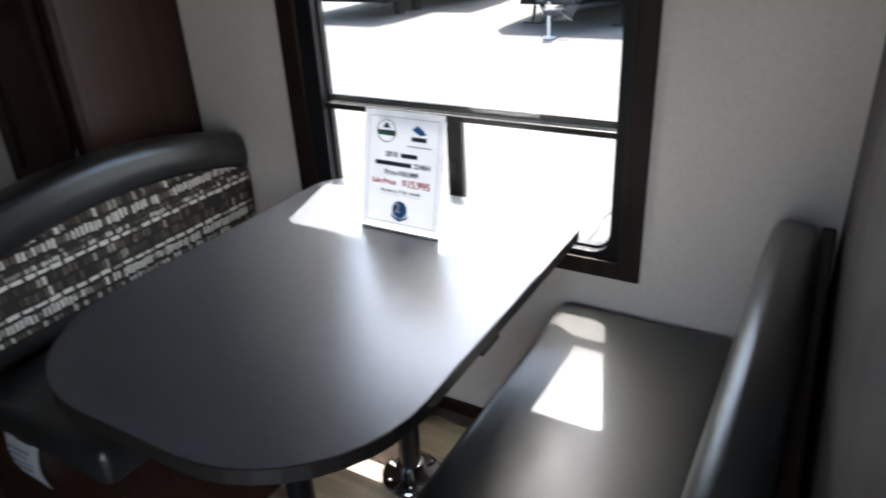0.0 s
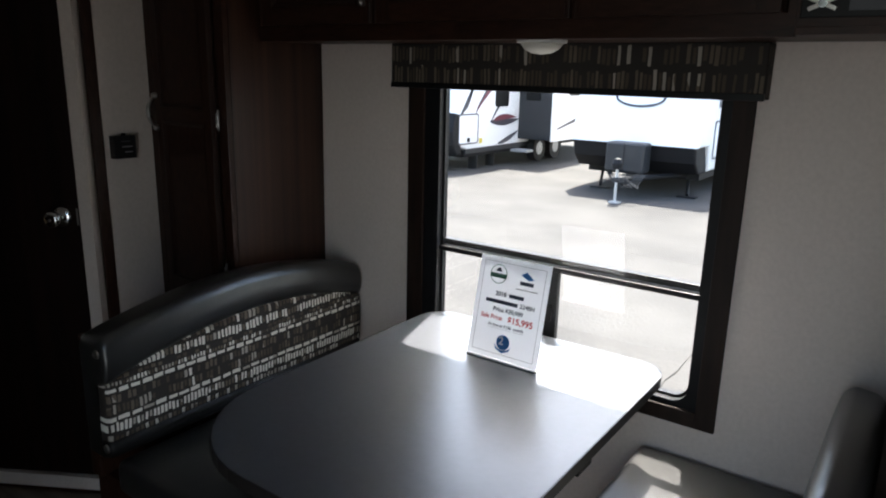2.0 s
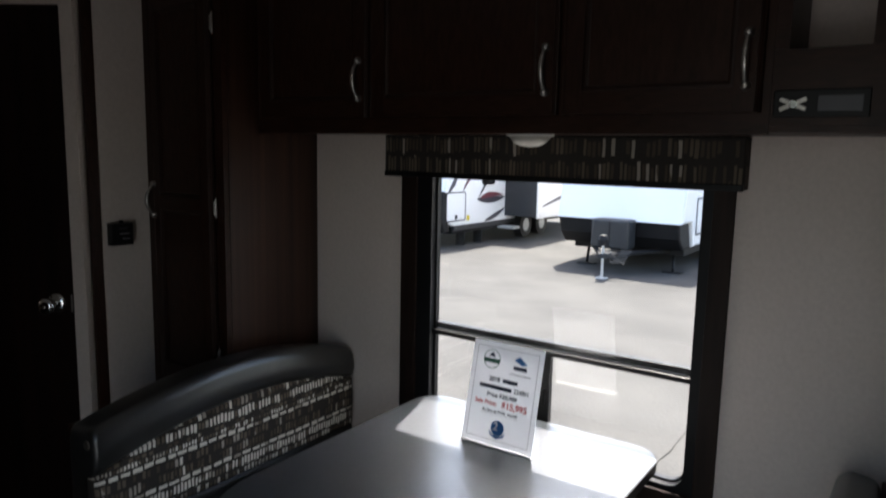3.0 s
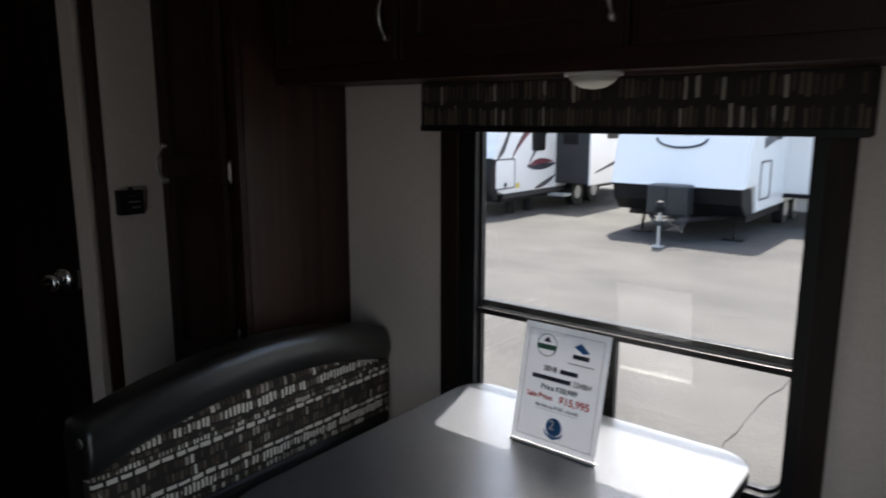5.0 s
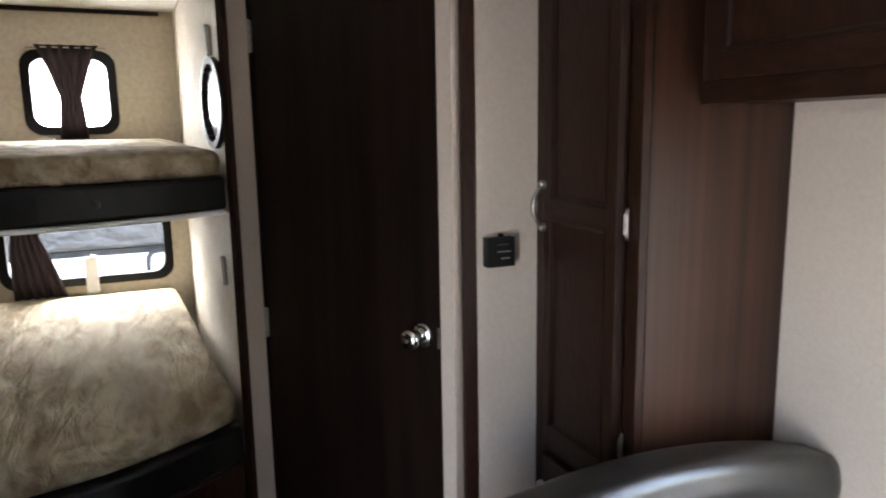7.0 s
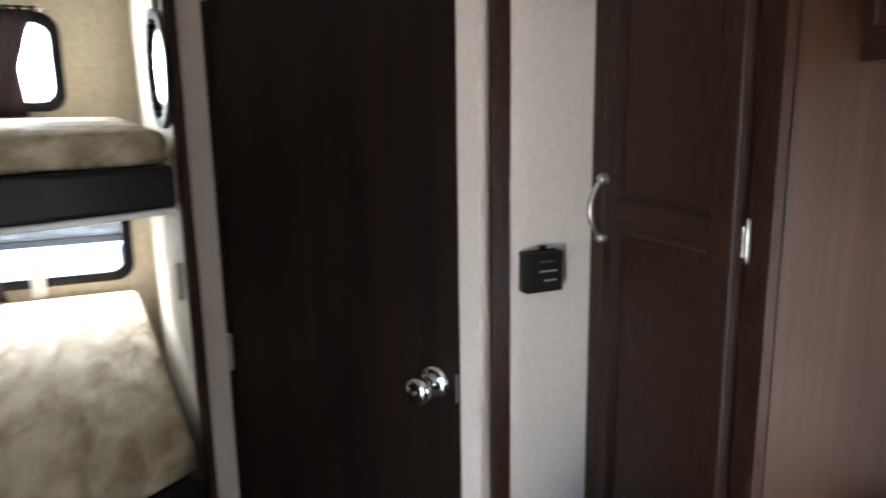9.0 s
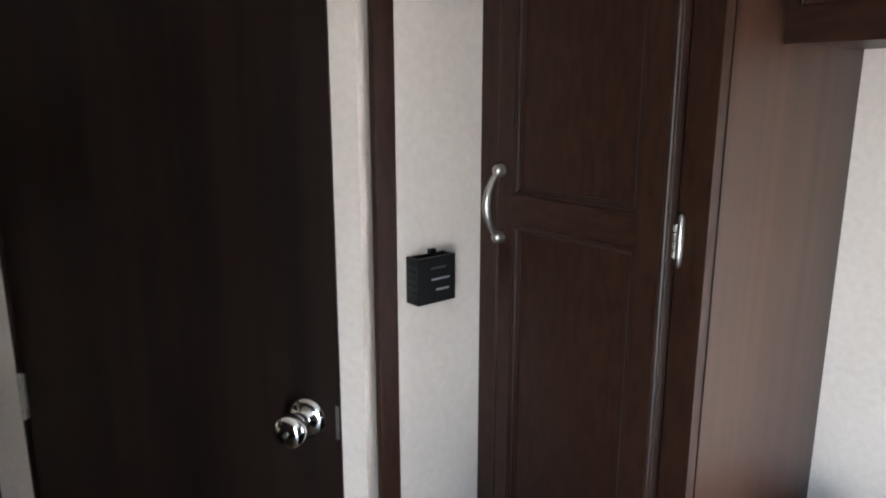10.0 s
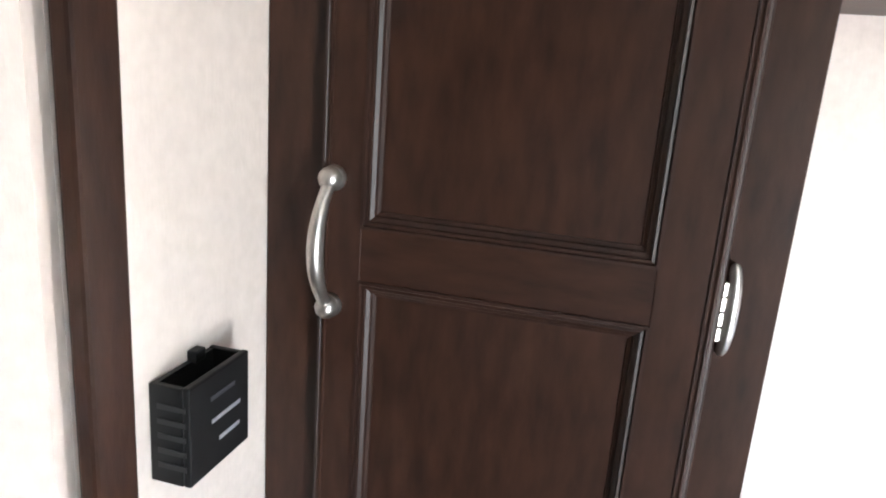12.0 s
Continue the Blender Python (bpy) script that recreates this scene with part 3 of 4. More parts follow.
part("side", box(HX0, HX1 - 0.006, HY1 - 0.005, HY1, HZ0, HZ1 - 0.001, 0.001), BLACK, hold)
part("back", box(HX0, HX0 + 0.004, HY0 + 0.005, HY1 - 0.005, HZ0, HZ1 - 0.002), BLACK, hold)
part("bottom", box(HX0 + 0.004, HX1 - 0.006, HY0 + 0.005, HY1 - 0.005, HZ0, HZ0 + 0.005), BLACK, hold)
part("hook", box(HX0, HX0 + 0.008, 0.845, 0.857, HZ1 - 0.003, HZ1 + 0.006, 0.001), BLACK, hold)
for i, (w, z) in enumerate(((0.030, 1.251), (0.036, 1.2335), (0.026, 1.2165))):
    part("lettering", box(HX1 - 0.0002, HX1 + 0.0004, 0.842 - w / 2 + 0.004 * i, 0.842 + w / 2 + 0.004 * i, z - 0.0016, z + 0.0016), (DECAL, GREY_INK, GREY_INK)[i], hold, "row of small grey lettering")
for i in range(5):
    part("slot", box(-2.108, -2.086, HY0 - 0.0006, HY0 + 0.001, 1.207 + i * 0.011, 1.211 + i * 0.011), RUBBER, hold)

# ---- dinette window ----
win = thing("window_1", "large dark-framed dinette window with a lower sliding pane", "window", (-0.79, Y_WIN, 0.6), kind="structure")
X0, X1, ZB, ZT = -1.318, -0.287, 0.584, 1.570
part("window_trim", box(X0, X0 + 0.062, Y_WIN - 0.012, Y_WIN - 0.001, ZB, ZT, 0.002), FRAME, win, "dark wood window casing")
part("window_trim", box(X1 - 0.052, X1, Y_WIN - 0.012, Y_WIN - 0.001, ZB, ZT, 0.002), FRAME, win, "dark wood window casing")
part("window_trim", box(X0 + 0.062, X1 - 0.052, Y_WIN - 0.012, Y_WIN - 0.001, ZB, ZB + 0.045, 0.002), FRAME, win, "dark wood window casing")
part("window_trim", box(X0 + 0.062, X1 - 0.052, Y_WIN - 0.012, Y_WIN - 0.001, ZT - 0.030, ZT, 0.002), FRAME, win, "dark wood window casing")
cx, cz, ww, wh = (WIN[0] + WIN[1]) / 2, (WIN[2] + WIN[3]) / 2, WIN[1] - WIN[0], WIN[3] - WIN[2]
part("window_frame", moved(ring(rounded(ww + 0.084, wh + 0.03, 0.05), rounded(ww - 0.035, wh - 0.045, 0.045), 0.05), on_y(cx, Y_WIN + 0.047, cz)), ALU, win, "black rounded aluminium frame")
part("window_frame", moved(ring(rounded(ww - 0.03, wh - 0.04, 0.045), rounded(ww - 0.05, wh - 0.06, 0.038), 0.02), on_y(cx, Y_WIN + 0.040, cz)), ALU, win)
ZC = 0.953
part("crossbar", box(WIN[0] + 0.015, WIN[1] - 0.015, Y_WIN + 0.027, Y_WIN + 0.050, ZC - 0.003, ZC + 0.016, 0.002), ALU, win)
part("crossbar", box(WIN[0] + 0.015, WIN[1] - 0.015, Y_WIN + 0.010, Y_WIN + 0.046, ZC - 0.022, ZC - 0.006, 0.002), ALU, win)
part("slider_bar", box(-0.814, -0.772, Y_WIN + 0.012, Y_WIN + 0.034, 0.66, ZC - 0.02, 0.002), ALU, win)
part("latch", box(-0.802, -0.784, Y_WIN + 0.002, Y_WIN + 0.014, 0.78, 0.83, 0.003), BLACK, win)
for x0, x1, z0, z1 in ((WIN[0] + 0.005, WIN[1] - 0.005, ZC + 0.005, WIN[3]), (WIN[0] + 0.005, -0.790, WIN[2], ZC - 0.01), (-0.790, WIN[1] - 0.005, WIN[2], ZC - 0.01)):
    pn = part("pane", box(x0, x1, Y_WIN + 0.023, Y_WIN + 0.026, z0, z1), GLASS, win, "clear glass pane")
    pn.visible_shadow = False


def uv_by(ob, fu, fv):
    uv = ob.data.uv_layers.new(name="UVMap")
    for lp in ob.data.loops:
        c = ob.data.vertices[lp.vertex_index].co + ORIGIN[ob]
        uv.data[lp.index].uv = (fu(c), fv(c))


# valance over the window
val = thing("window_valance", "dark fabric window valance, its cream strokes dimmed to brown for shade", "valance", (-0.8, 1.3, 1.45))
VX0, VX1, VY = -1.342, -0.263, 1.297
vb = part("front", box(VX0, VX1, VY, VY + 0.012, 1.448, 1.574, 0.003), FABRIC, val)
# v keeps to the dim brown rows: the valance's shade is in its colour
uv_by(vb, lambda c: c.x * 0.95, lambda c: (c.z - 1.448) / 3.1 + 0.0525)
for a, b in ((VX0, VX0 + 0.012), (VX1 - 0.012, VX1)):
    sb = part("return", box(a, b, VY + 0.012, Y_WIN - 0.001, 1.448, 1.574, 0.002), FABRIC, val)
    uv_by(sb, lambda c: c.y * 0.95, lambda c: (c.z - 1.448) / 3.1 + 0.0525)
part("lower_binding", box(VX0 - 0.001, VX1 + 0.001, VY - 0.002, VY + 0.013, 1.445, 1.462, 0.002), RAIL, val, "black vinyl lower edge")

# ---- overhead cabinets ----
over = thing("overhead_cabinet", "dark wood overhead cabinet with three panelled doors", "cabinet", (-0.95, 1.2, 1.58))
OZ, OY = 1.577, 1.100
part("bottom", box(-1.7085, -0.185, OY + 0.0205, Y_WIN - 0.001, OZ, OZ + 0.016), WOOD_H, over)
part("face_rail", box(-1.7085, -0.185, OY, OY + 0.02, OZ - 0.004, OZ + 0.05), WOOD_H, over)
part("face_rail", box(-1.7085, -0.185, OY, OY + 0.02, Z_CEIL - 0.05, Z_CEIL - 0.002), WOOD_H, over)
for a, c in ((-1.7085, -1.688), (-1.240, -1.222), (-0.652, -0.636), (-0.205, -0.185)):
    part("face_stile", box(a, c, OY + 0.0005, OY + 0.02, OZ + 0.05, Z_CEIL - 0.05), WOOD, over)
for x0, x1 in ((-1.690, -1.235), (-1.228, -0.648), (-0.640, -0.200)):
    d = cab_door("cabinet_door", x0, x1, OZ + 0.04, Z_CEIL - 0.045, OY - 0.02, over, [(OZ + 0.04, OZ + 0.092), (Z_CEIL - 0.097, Z_CEIL - 0.045)], stile=(0.055, 0.055))
    bow_handle("handle", (x1 - 0.03, OY - 0.02, OZ + 0.145), (0, -1, 0), 0.104, d)
stereo_box = thing("media_cabinet", "dark wood overhead media cabinet with an open beige niche", "cabinet", (0, 1.2, 1.58))
for nm, a in (("bottom", (-0.1845, 0.108, OY, Y_WIN - 0.001, OZ, OZ + 0.014)), ("stereo_panel", (-0.1845, 0.108, OY, OY + 0.02, OZ + 0.0145, OZ + 0.163)), ("side", (-0.1845, -0.158, OY, Y_WIN - 0.001, OZ + 0.1635, Z_CEIL - 0.002)),
              ("side", (-0.016, 0.108, OY, Y_WIN - 0.001, OZ + 0.1635, Z_CEIL - 0.002)), ("shelf", (-0.1575, -0.0165, OY + 0.0205, Y_WIN - 0.001, OZ + 0.150, OZ + 0.163)), ("top_rail", (-0.1575, -0.0165, OY, OY + 0.02, Z_CEIL - 0.04, Z_CEIL - 0.002))):
    part(nm, box(*a), WOOD_H, stereo_box)
part("niche_back", box(-0.1575, -0.0165, Y_WIN - 0.02, Y_WIN - 0.002, OZ + 0.1635, Z_CEIL - 0.04), WALL, stereo_box, "beige niche back")
st = thing("car_stereo", "black car stereo with a silver crossed control pad", "stereo", (-0.09, OY, 1.6))
part("faceplate", box(-0.178, -0.010, OY - 0.008, OY - 0.0005, 1.607, 1.660, 0.002), BLACK, st)
part("display", box(-0.098, -0.022, OY - 0.0095, OY - 0.0075, 1.618, 1.648, 0.0005), DECAL, st)
for sx, sz in ((-1, 1), (1, 1)):
    m = Matrix.Translation((-0.142, OY - 0.0095, 1.632)) @ Matrix.Rotation(radians(24 * sx), 4, "Y")
    part("control_bar", box(-0.026, 0.026, -0.002, 0.002, -0.004, 0.004, 0.001, m=m), NICKEL, st, "silver control bar")
part("control_hub", cyl((-0.142, OY - 0.013, 1.632), (-0.142, OY - 0.008, 1.632), 0.008, None, 16), CHROME, st)
lamp = thing("puck_light", "round frosted under-cabinet light, switched off", "lamp", (-0.77, 1.19, OZ))
part("base", lathe([(0.062, -0.008), (0.062, -0.001), (0.05, -0.0005)], pose(-0.77, 1.19, OZ)), WHITE, lamp, smooth=False)
part("lens", lathe([(0.004, -0.036), (0.025, -0.033), (0.042, -0.024), (0.055, -0.0085)], pose(-0.77, 1.19, OZ)), LENS, lamp, "frosted dome lens", smooth=True)


# ---- dinette benches ----
def loft(rows, closed_ends=True):
    bm = bmesh.new()
    vs = [[bm.verts.new(p) for p in r] for r in rows]
    for a, b in zip(vs, vs[1:]):
        for i in range(len(a) - 1):
            bm.faces.new((a[i], a[i + 1], b[i + 1], b[i]))
    if closed_ends:
        bm.faces.new(vs[0][::-1])
        bm.faces.new(vs[-1])
    return bm


def arch(y):
    """Height of a back cushion's crown."""
    s = min(max((y - 0.405) / (1.36 - 0.405), 0), 1)
    return 0.822 + 0.072 * math.sin(math.pi * s) ** 0.85


def fabric_top(y):
    """Upper edge of the fabric panel."""
    s = min(max((y - 0.405) / (1.36 - 0.405), 0), 1)
    return 0.702 + 0.078 * math.sin(math.pi * s) ** 0.8 + 0.012 * s


def bench(name, sx, label, fx, back_x, seat_front, y0, patterned):
    """A bench whose back stands at fx; sx: +1 faces +x."""
    b = thing(name, label, "bench", ((fx + seat_front) / 2, 0.9, 0), group="dinette benches")
    xa, xb = sorted((seat_front - sx * 0.03, back_x))
    part("base", box(xa, xb, y0 + 0.045, Y_WIN - 0.002, 0.0, 0.395, 0.002), WOOD, b, "dark wood bench base")
    xs = sorted((fx - sx * 0.012, seat_front))
    part("seat_cushion", box(xs[0], xs[1], y0 + 0.01, Y_WIN - 0.003, 0.396, 0.496, 0.028, 4), VINYL, b, "black vinyl seat cushion", smooth=True)
    xs2 = sorted((back_x, fx - sx * 0.120))
    part("back_board", box(xs2[0], xs2[1], y0 + 0.03, Y_WIN - 0.002, 0.39, 0.80, 0.004), WOOD, b)
    ny = 34
    ys = [y0 + (Y_WIN - 0.004 - y0) * (0.5 - 0.5 * math.cos(math.pi * i / ny)) for i in range(ny + 1)]
    zb, zf = 0.498, 0.548
    crown, front, hem = [], [], []
    th, lean = (0.118, 0.0) if patterned else (0.084, 0.037)
    for i, y in enumerate(ys):
        d = min(y - ys[0], ys[-1] - y)
        e = 1 - math.sqrt(max(0.0, 1 - (1 - min(d / 0.015, 1)) ** 2))   # rounded ends
        sq = 0.020 * e
        top = arch(y) - 0.018 * e - (0.018 if sx < 0 else 0)
        mid = fabric_top(y) if patterned else zb + 0.004
        f, bk = fx - sx * sq, fx - sx * (th - sq)
        rr = 0.034
        prof = [(f - sx * 0.010, mid), (f - sx * 0.003, mid + 0.003)]
        for k in range(1, 9):
            a = k / 8
            prof.append((f + sx * 0.010 * math.sin(math.pi * a * 0.8), mid + 0.003 + (top - rr - mid - 0.003) * a))
        f2 = prof[-1][0]
        for k in range(1, 8):
            a = math.pi / 2 * k / 8
            prof.append((f2 - sx * rr * (1 - math.cos(a)), top - rr + rr * math.sin(a) + 0.004 * math.sin(a)))
        for k in range(8, -1, -1):
            a = math.pi / 2 * k / 8
            prof.append((bk + sx * rr * (1 - math.cos(a)), top - rr + rr * math.sin(a)))
        prof.append((bk, zb))
        prof.append((f - sx * 0.02, zb))
        crown.append([(x - sx * lean * (z - zb) / 0.3, y, z) for x, z in prof])
        if patterned:
            hem.append([(f - sx * 0.024, y, zb), (f - sx * 0.003, y, zb + 0.006), (f + sx * 0.003, y, zb + 0.028), (f - sx * 0.001, y, zf), (f - sx * 0.022, y, zf + 0.002)])
            front.append([(f - sx * 0.019, y, zf)] + [(f + sx * (0.004 * math.sin(math.pi * k / 8)), y, zf + 0.004 + (mid - zf - 0.004) * k / 8) for k in range(9)] + [(f - sx * 0.019, y, mid + 0.002)])
    part("back_cushion", loft(crown), VINYL, b, "black vinyl cushion top", smooth=True)
    if patterned:
        part("lower_band", loft(hem), RAIL, b, smooth=True)
        fr = part("fabric_panel", loft(front), FABRIC, b, "patterned fabric panel with rows of cream and brown strokes", smooth=True)
        uv_by(fr, lambda c: c.y * 0.9, lambda c: (c.z - 0.613) / 1.48 + 0.047)
    return b


b1 = bench("dinette_bench", 1, "black vinyl dinette bench with a stroke-patterned fabric back", -1.530, -1.700, -1.075, 0.405, True)
b2 = bench("dinette_bench", -1, "plain black vinyl dinette bench beside the window wall", -0.046, 0.100, -0.478, 0.405, False)
# steel end pin of the back cushions
part("button", lathe([(0.012, 0), (0.011, 0.004), (0.004, 0.006)], Matrix.Translation((-1.55, 0.4045, 0.79)) @ Matrix.Rotation(radians(90), 4, "X"), 16), NICKEL, b1, "small nickel stud")
part("button", lathe([(0.012, 0), (0.011, 0.004), (0.004, 0.006)], Matrix.Translation((-1.545, 0.4045, 0.53)) @ Matrix.Rotation(radians(90), 4, "X"), 16), NICKEL, b1, "small nickel stud")
# hanging paper tag on the seat
tag = thing("paper_tag", "white paper tag hanging from the end of the bench", "tag", (-1.44, 0.445, 0.25))
trows = []
for k in range(9):
    a = k / 8
    trows.append([(-1.508 + 0.004 * a, 0.4485 - 0.012 * math.sin(math.pi * a) - 0.006 * a, 0.402 - 0.152 * a), (-1.372 - 0.004 * a, 0.4485 - 0.016 * math.sin(math.pi * a) - 0.010 * a, 0.398 - 0.150 * a)])
tb = loft(trows, False)
bmesh.ops.solidify(tb, geom=tb.faces[:], thickness=0.0012)
part("sheet", tb, PAPER, tag)
part("print_block", box(-1.455, -1.40, 0.4365, 0.4385, 0.372, 0.386), DARK_INK, tag)
for k in range(4):
    part("lettering", box(-1.490, -1.41 - 0.012 * (k % 2), 0.4290, 0.4315, 0.345 - k * 0.019, 0.350 - k * 0.019), GREY_INK, tag)

# ---- table ----
table = thing("dinette_table", "dark grey laminate dinette table with rounded corners", "table", (-0.81, 0.86, 0))
TX0, TX1, TY0, TY1 = -1.180, -0.411, 0.318, 1.338


def table_outline(shrink=0.0):
    pts = []
    for cxx, cyy, r, a0 in ((TX1, TY1, 0.085, 0), (TX0, TY1, 0.085, 90), (TX0, TY0, 0.29, 180), (TX1, TY0, 0.26, 270)):
        r2 = r - shrink
        ccx = cxx - r if cxx == TX1 else cxx + r
        ccy = cyy - r if cyy == TY1 else cyy + r
        for i in range(11):
            a = radians(a0 + 9 * i)
            pts.append((ccx + r2 * math.cos(a), ccy + r2 * math.sin(a)))
    return pts


part("tabletop", moved(outline(table_outline(0.002), 0.026), Matrix.Translation((0, 0, 0.719))), TABLE, table, "dark grey laminate top")
part("edge_band", moved(ring(table_outline(-0.001), table_outline(0.003), 0.027), Matrix.Translation((0, 0, 0.7175))), TABLE_EDGE, table, "black edge band")
part("bracket", box(-0.462, -0.424, 0.80, 0.87, 0.682, 0.7170, 0.003), BLACK, table, "black bracket under the table edge")
for ly in (1.068, 0.655):
    leg = part("leg", cyl((-0.800, ly, 0.02), (-0.800, ly, 0.72), 0.029, None, 24), BLACK, table, smooth=False)
    part("floor_flange", lathe([(0.086, 0.001), (0.086, 0.006), (0.078, 0.012), (0.045, 0.022), (0.036, 0.05), (0.031, 0.052)], pose(-0.800, ly, 0), 32), CHROME, leg, "chrome floor flange", smooth=True)
    part("top_flange", lathe([(0.031, 0.665), (0.036, 0.668), (0.045, 0.70), (0.08, 0.712), (0.086, 0.7175)], pose(-0.800, ly, 0), 32), BLACK, leg)
    for k in range(6):
        a = k * math.pi / 3
        part("screw", lathe([(0.005, 0.0), (0.005, 0.003), (0.002, 0.0045)], pose(-0.800 + 0.066 * math.cos(a), ly + 0.066 * math.sin(a), 0.0125), 10), STEEL, leg)

# ---- price sign ----
SB0, SB1 = Vector((-0.893, 1.085, 0.7455)), Vector((-0.677, 1.082, 0.7455))
sx_ = (SB1 - SB0).normalized()
up_ = (Vector((0.0, 0.061, 0.272))).normalized()
up_ = (up_ - sx_ * up_.dot(sx_)).normalized()
nn_ = sx_.cross(up_)
SM = Matrix((( sx_.x, up_.x, nn_.x, SB0.x), (sx_.y, up_.y, nn_.y, SB0.y), (sx_.z, up_.z, nn_.z, SB0.z), (0, 0, 0, 1)))
SW, SH = (SB1 - SB0).length, 0.279
sign = thing("price_sign", "white printed price sheet in a slanted clear acrylic stand", "sign", SB0)
part("sheet", box(0.001, SW - 0.001, 0.006, SH, -0.0008, 0.0008, m=SM), SHEET, sign)
part("foot", box(0, SW, -0.001, 0.005, -0.075, 0.004, 0.001, m=SM @ Matrix.Rotation(radians(-13), 4, "X")), WHITE, sign, "clear-white acrylic foot")
bw = 0.0012
for bxx in ((0.014, 0.014 + bw, 0.020, SH - 0.014), (SW - 0.014 - bw, SW - 0.014, 0.020, SH - 0.014), (0.014, SW - 0.014, 0.020, 0.020 + bw), (0.014, SW - 0.014, SH - 0.014 - bw, SH - 0.014)):
    part("border", box(*bxx, 0.0009, 0.0011, m=SM), GREY_INK, sign)


def s_at(x, y):
    return SM @ Matrix.Translation((x, y, 0.0010))


part("round_logo", moved(ring(rounded(0.052, 0.052, 0.0259, 6), rounded(0.048, 0.048, 0.0239, 6), 0.0003), s_at(0.062, SH - 0.047)), GREEN_INK, sign, "round green dealer mark")
part("logo_bar", box(-0.024, 0.024, -0.007, 0.005, 0, 0.0003, m=s_at(0.062, SH - 0.050)), GREEN_INK, sign)
part("logo_peak", moved(outline([(-0.010, 0), (0.010, 0), (0.002, 0.012), (-0.004, 0.009)], 0.0003), s_at(0.062, SH - 0.040)), DARK_INK, sign)
part("wing_logo", moved(outline([(-0.020, 0.004), (0.004, -0.008), (0.020, -0.004), (0.010, 0.004), (-0.004, 0.014)], 0.0003), s_at(0.150, SH - 0.042)), BLUE_INK, sign, "blue bird-shaped maker's mark")
part("logo_bar", box(-0.020, 0.020, -0.006, 0.004, 0, 0.0003, m=s_at(0.150, SH - 0.058)), DARK_INK, sign)
part("small_print", box(-0.032, 0.032, -0.0012, 0.0012, 0, 0.0003, m=s_at(0.152, SH - 0.076)), GREY_INK, sign)
writing("lettering", "2018", 0.017, s_at(0.078, SH - 0.099), DARK_INK, sign, 0.0003)
part("name_bar", box(-0.022, 0.022, -0.005, 0.005, 0, 0.0003, m=s_at(0.126, SH - 0.099)), DARK_INK, sign)
part("name_bar", box(-0.072, 0.026, -0.005, 0.005, 0, 0.0003, m=s_at(0.107, SH - 0.120)), DARK_INK, sign)
writing("lettering", "224BH", 0.016, s_at(0.162, SH - 0.120), DARK_INK, sign, 0.0003)
writing("lettering", "Price $20,989", 0.0165, s_at(0.107, SH - 0.141), DARK_INK, sign, 0.0003)
part("strike", box(-0.008, 0.042, -0.0006, 0.0006, 0.0003, 0.0006, m=s_at(0.107, SH - 0.141)), DARK_INK, sign)
writing("lettering", "Sale Price:", 0.0165, s_at(0.061, SH - 0.163), RED_INK, sign, 0.0003)
writing("lettering", "$15,995", 0.0235, s_at(0.148, SH - 0.163), RED_INK, sign, 0.0005)
writing("lettering", "As low as $156  month", 0.0115, s_at(0.107, SH - 0.183), DARK_INK, sign, 0.0002)
part("underline", box(-0.055, 0.055, -0.0004, 0.0004, 0, 0.0003, m=s_at(0.107, SH - 0.191)), GREY_INK, sign)
part("seal", moved(outline(rounded(0.040, 0.040, 0.0199, 6), 0.0003), s_at(0.107, 0.054)), BLUE_INK, sign, "round blue seal")
writing("lettering", "2", 0.030, s_at(0.101, 0.057) @ Matrix.Translation((0, 0, 0.0005)), PAPER, sign, 0.0006)
part("seal_ribbon", moved(outline([(-0.025, 0.006), (-0.014, -0.004), (0, -0.007), (0.014, -0.004), (0.025, 0.006), (0.020, -0.006), (0, -0.015), (-0.020, -0.006)], 0.0003), s_at(0.107, 0.040) @ Matrix.Translation((0, 0, 0.0004))), BLUE_INK, sign)

# dark partition behind the plain bench
solo("wall_partition", box(0.109, 0.139, 0.15, Y_WIN - 0.001, 0, Z_CEIL - 0.002), DOOR_WOOD, "dark wood partition behind the dinette bench", "wall", "structure")

# ---- bunks ----
BX = -2.862


def bunk_front(x, bow, ys):
    return [(x + bow * (1 - ((y - (-0.45)) / 0.72) ** 2), y) for y in ys]


def mattress(name, z0, z1, bow, edge, rise, label):
    bk = thing(name, label, "mattress", (-3.6, -0.4, z0), group="bunk mattresses")
    n = 14
    ys = [-1.085 + i * (0.262 + 1.085) / n for i in range(n + 1)]
    pts = [(X_REAR + 0.01, 0.150), (X_REAR + 0.01, -1.085)] + bunk_front(BX, bow, ys)
    bm = outline(pts, z1 - z0, edge, 5)
    bmesh.ops.triangulate(bm, faces=[f for f in bm.faces if len(f.verts) > 4])
    bm.transform(Matrix.Translation((0, 0, z0)))
    for v in bm.verts:
        if v.co.z > (z0 + z1) / 2:   # the foam climbs towards the rear wall
            v.co.z += rise * min(max((-2.7 - v.co.x) / 1.6, 0), 1)
    part("body", bm, MATTRESS, bk, smooth=True)
    for zz, rr in ((z1 - edge - 0.004, 0.005), (z0 + edge * 0.55, 0.005)):
        part("piping", tube([(x - 0.012, y, zz) for x, y in bunk_front(BX, bow, ys)], rr, 8), MATTRESS, bk, smooth=True)
    return bk


low = mattress("bunk_mattress", 0.585, 0.700, 0.30, 0.04, 0.06, "cream and tan mottled mattress on the lower bunk")
upp = mattress("bunk_mattress", 1.402, 1.480, 0.22, 0.028, 0.038, "cream and tan mottled mattress on the upper bunk")


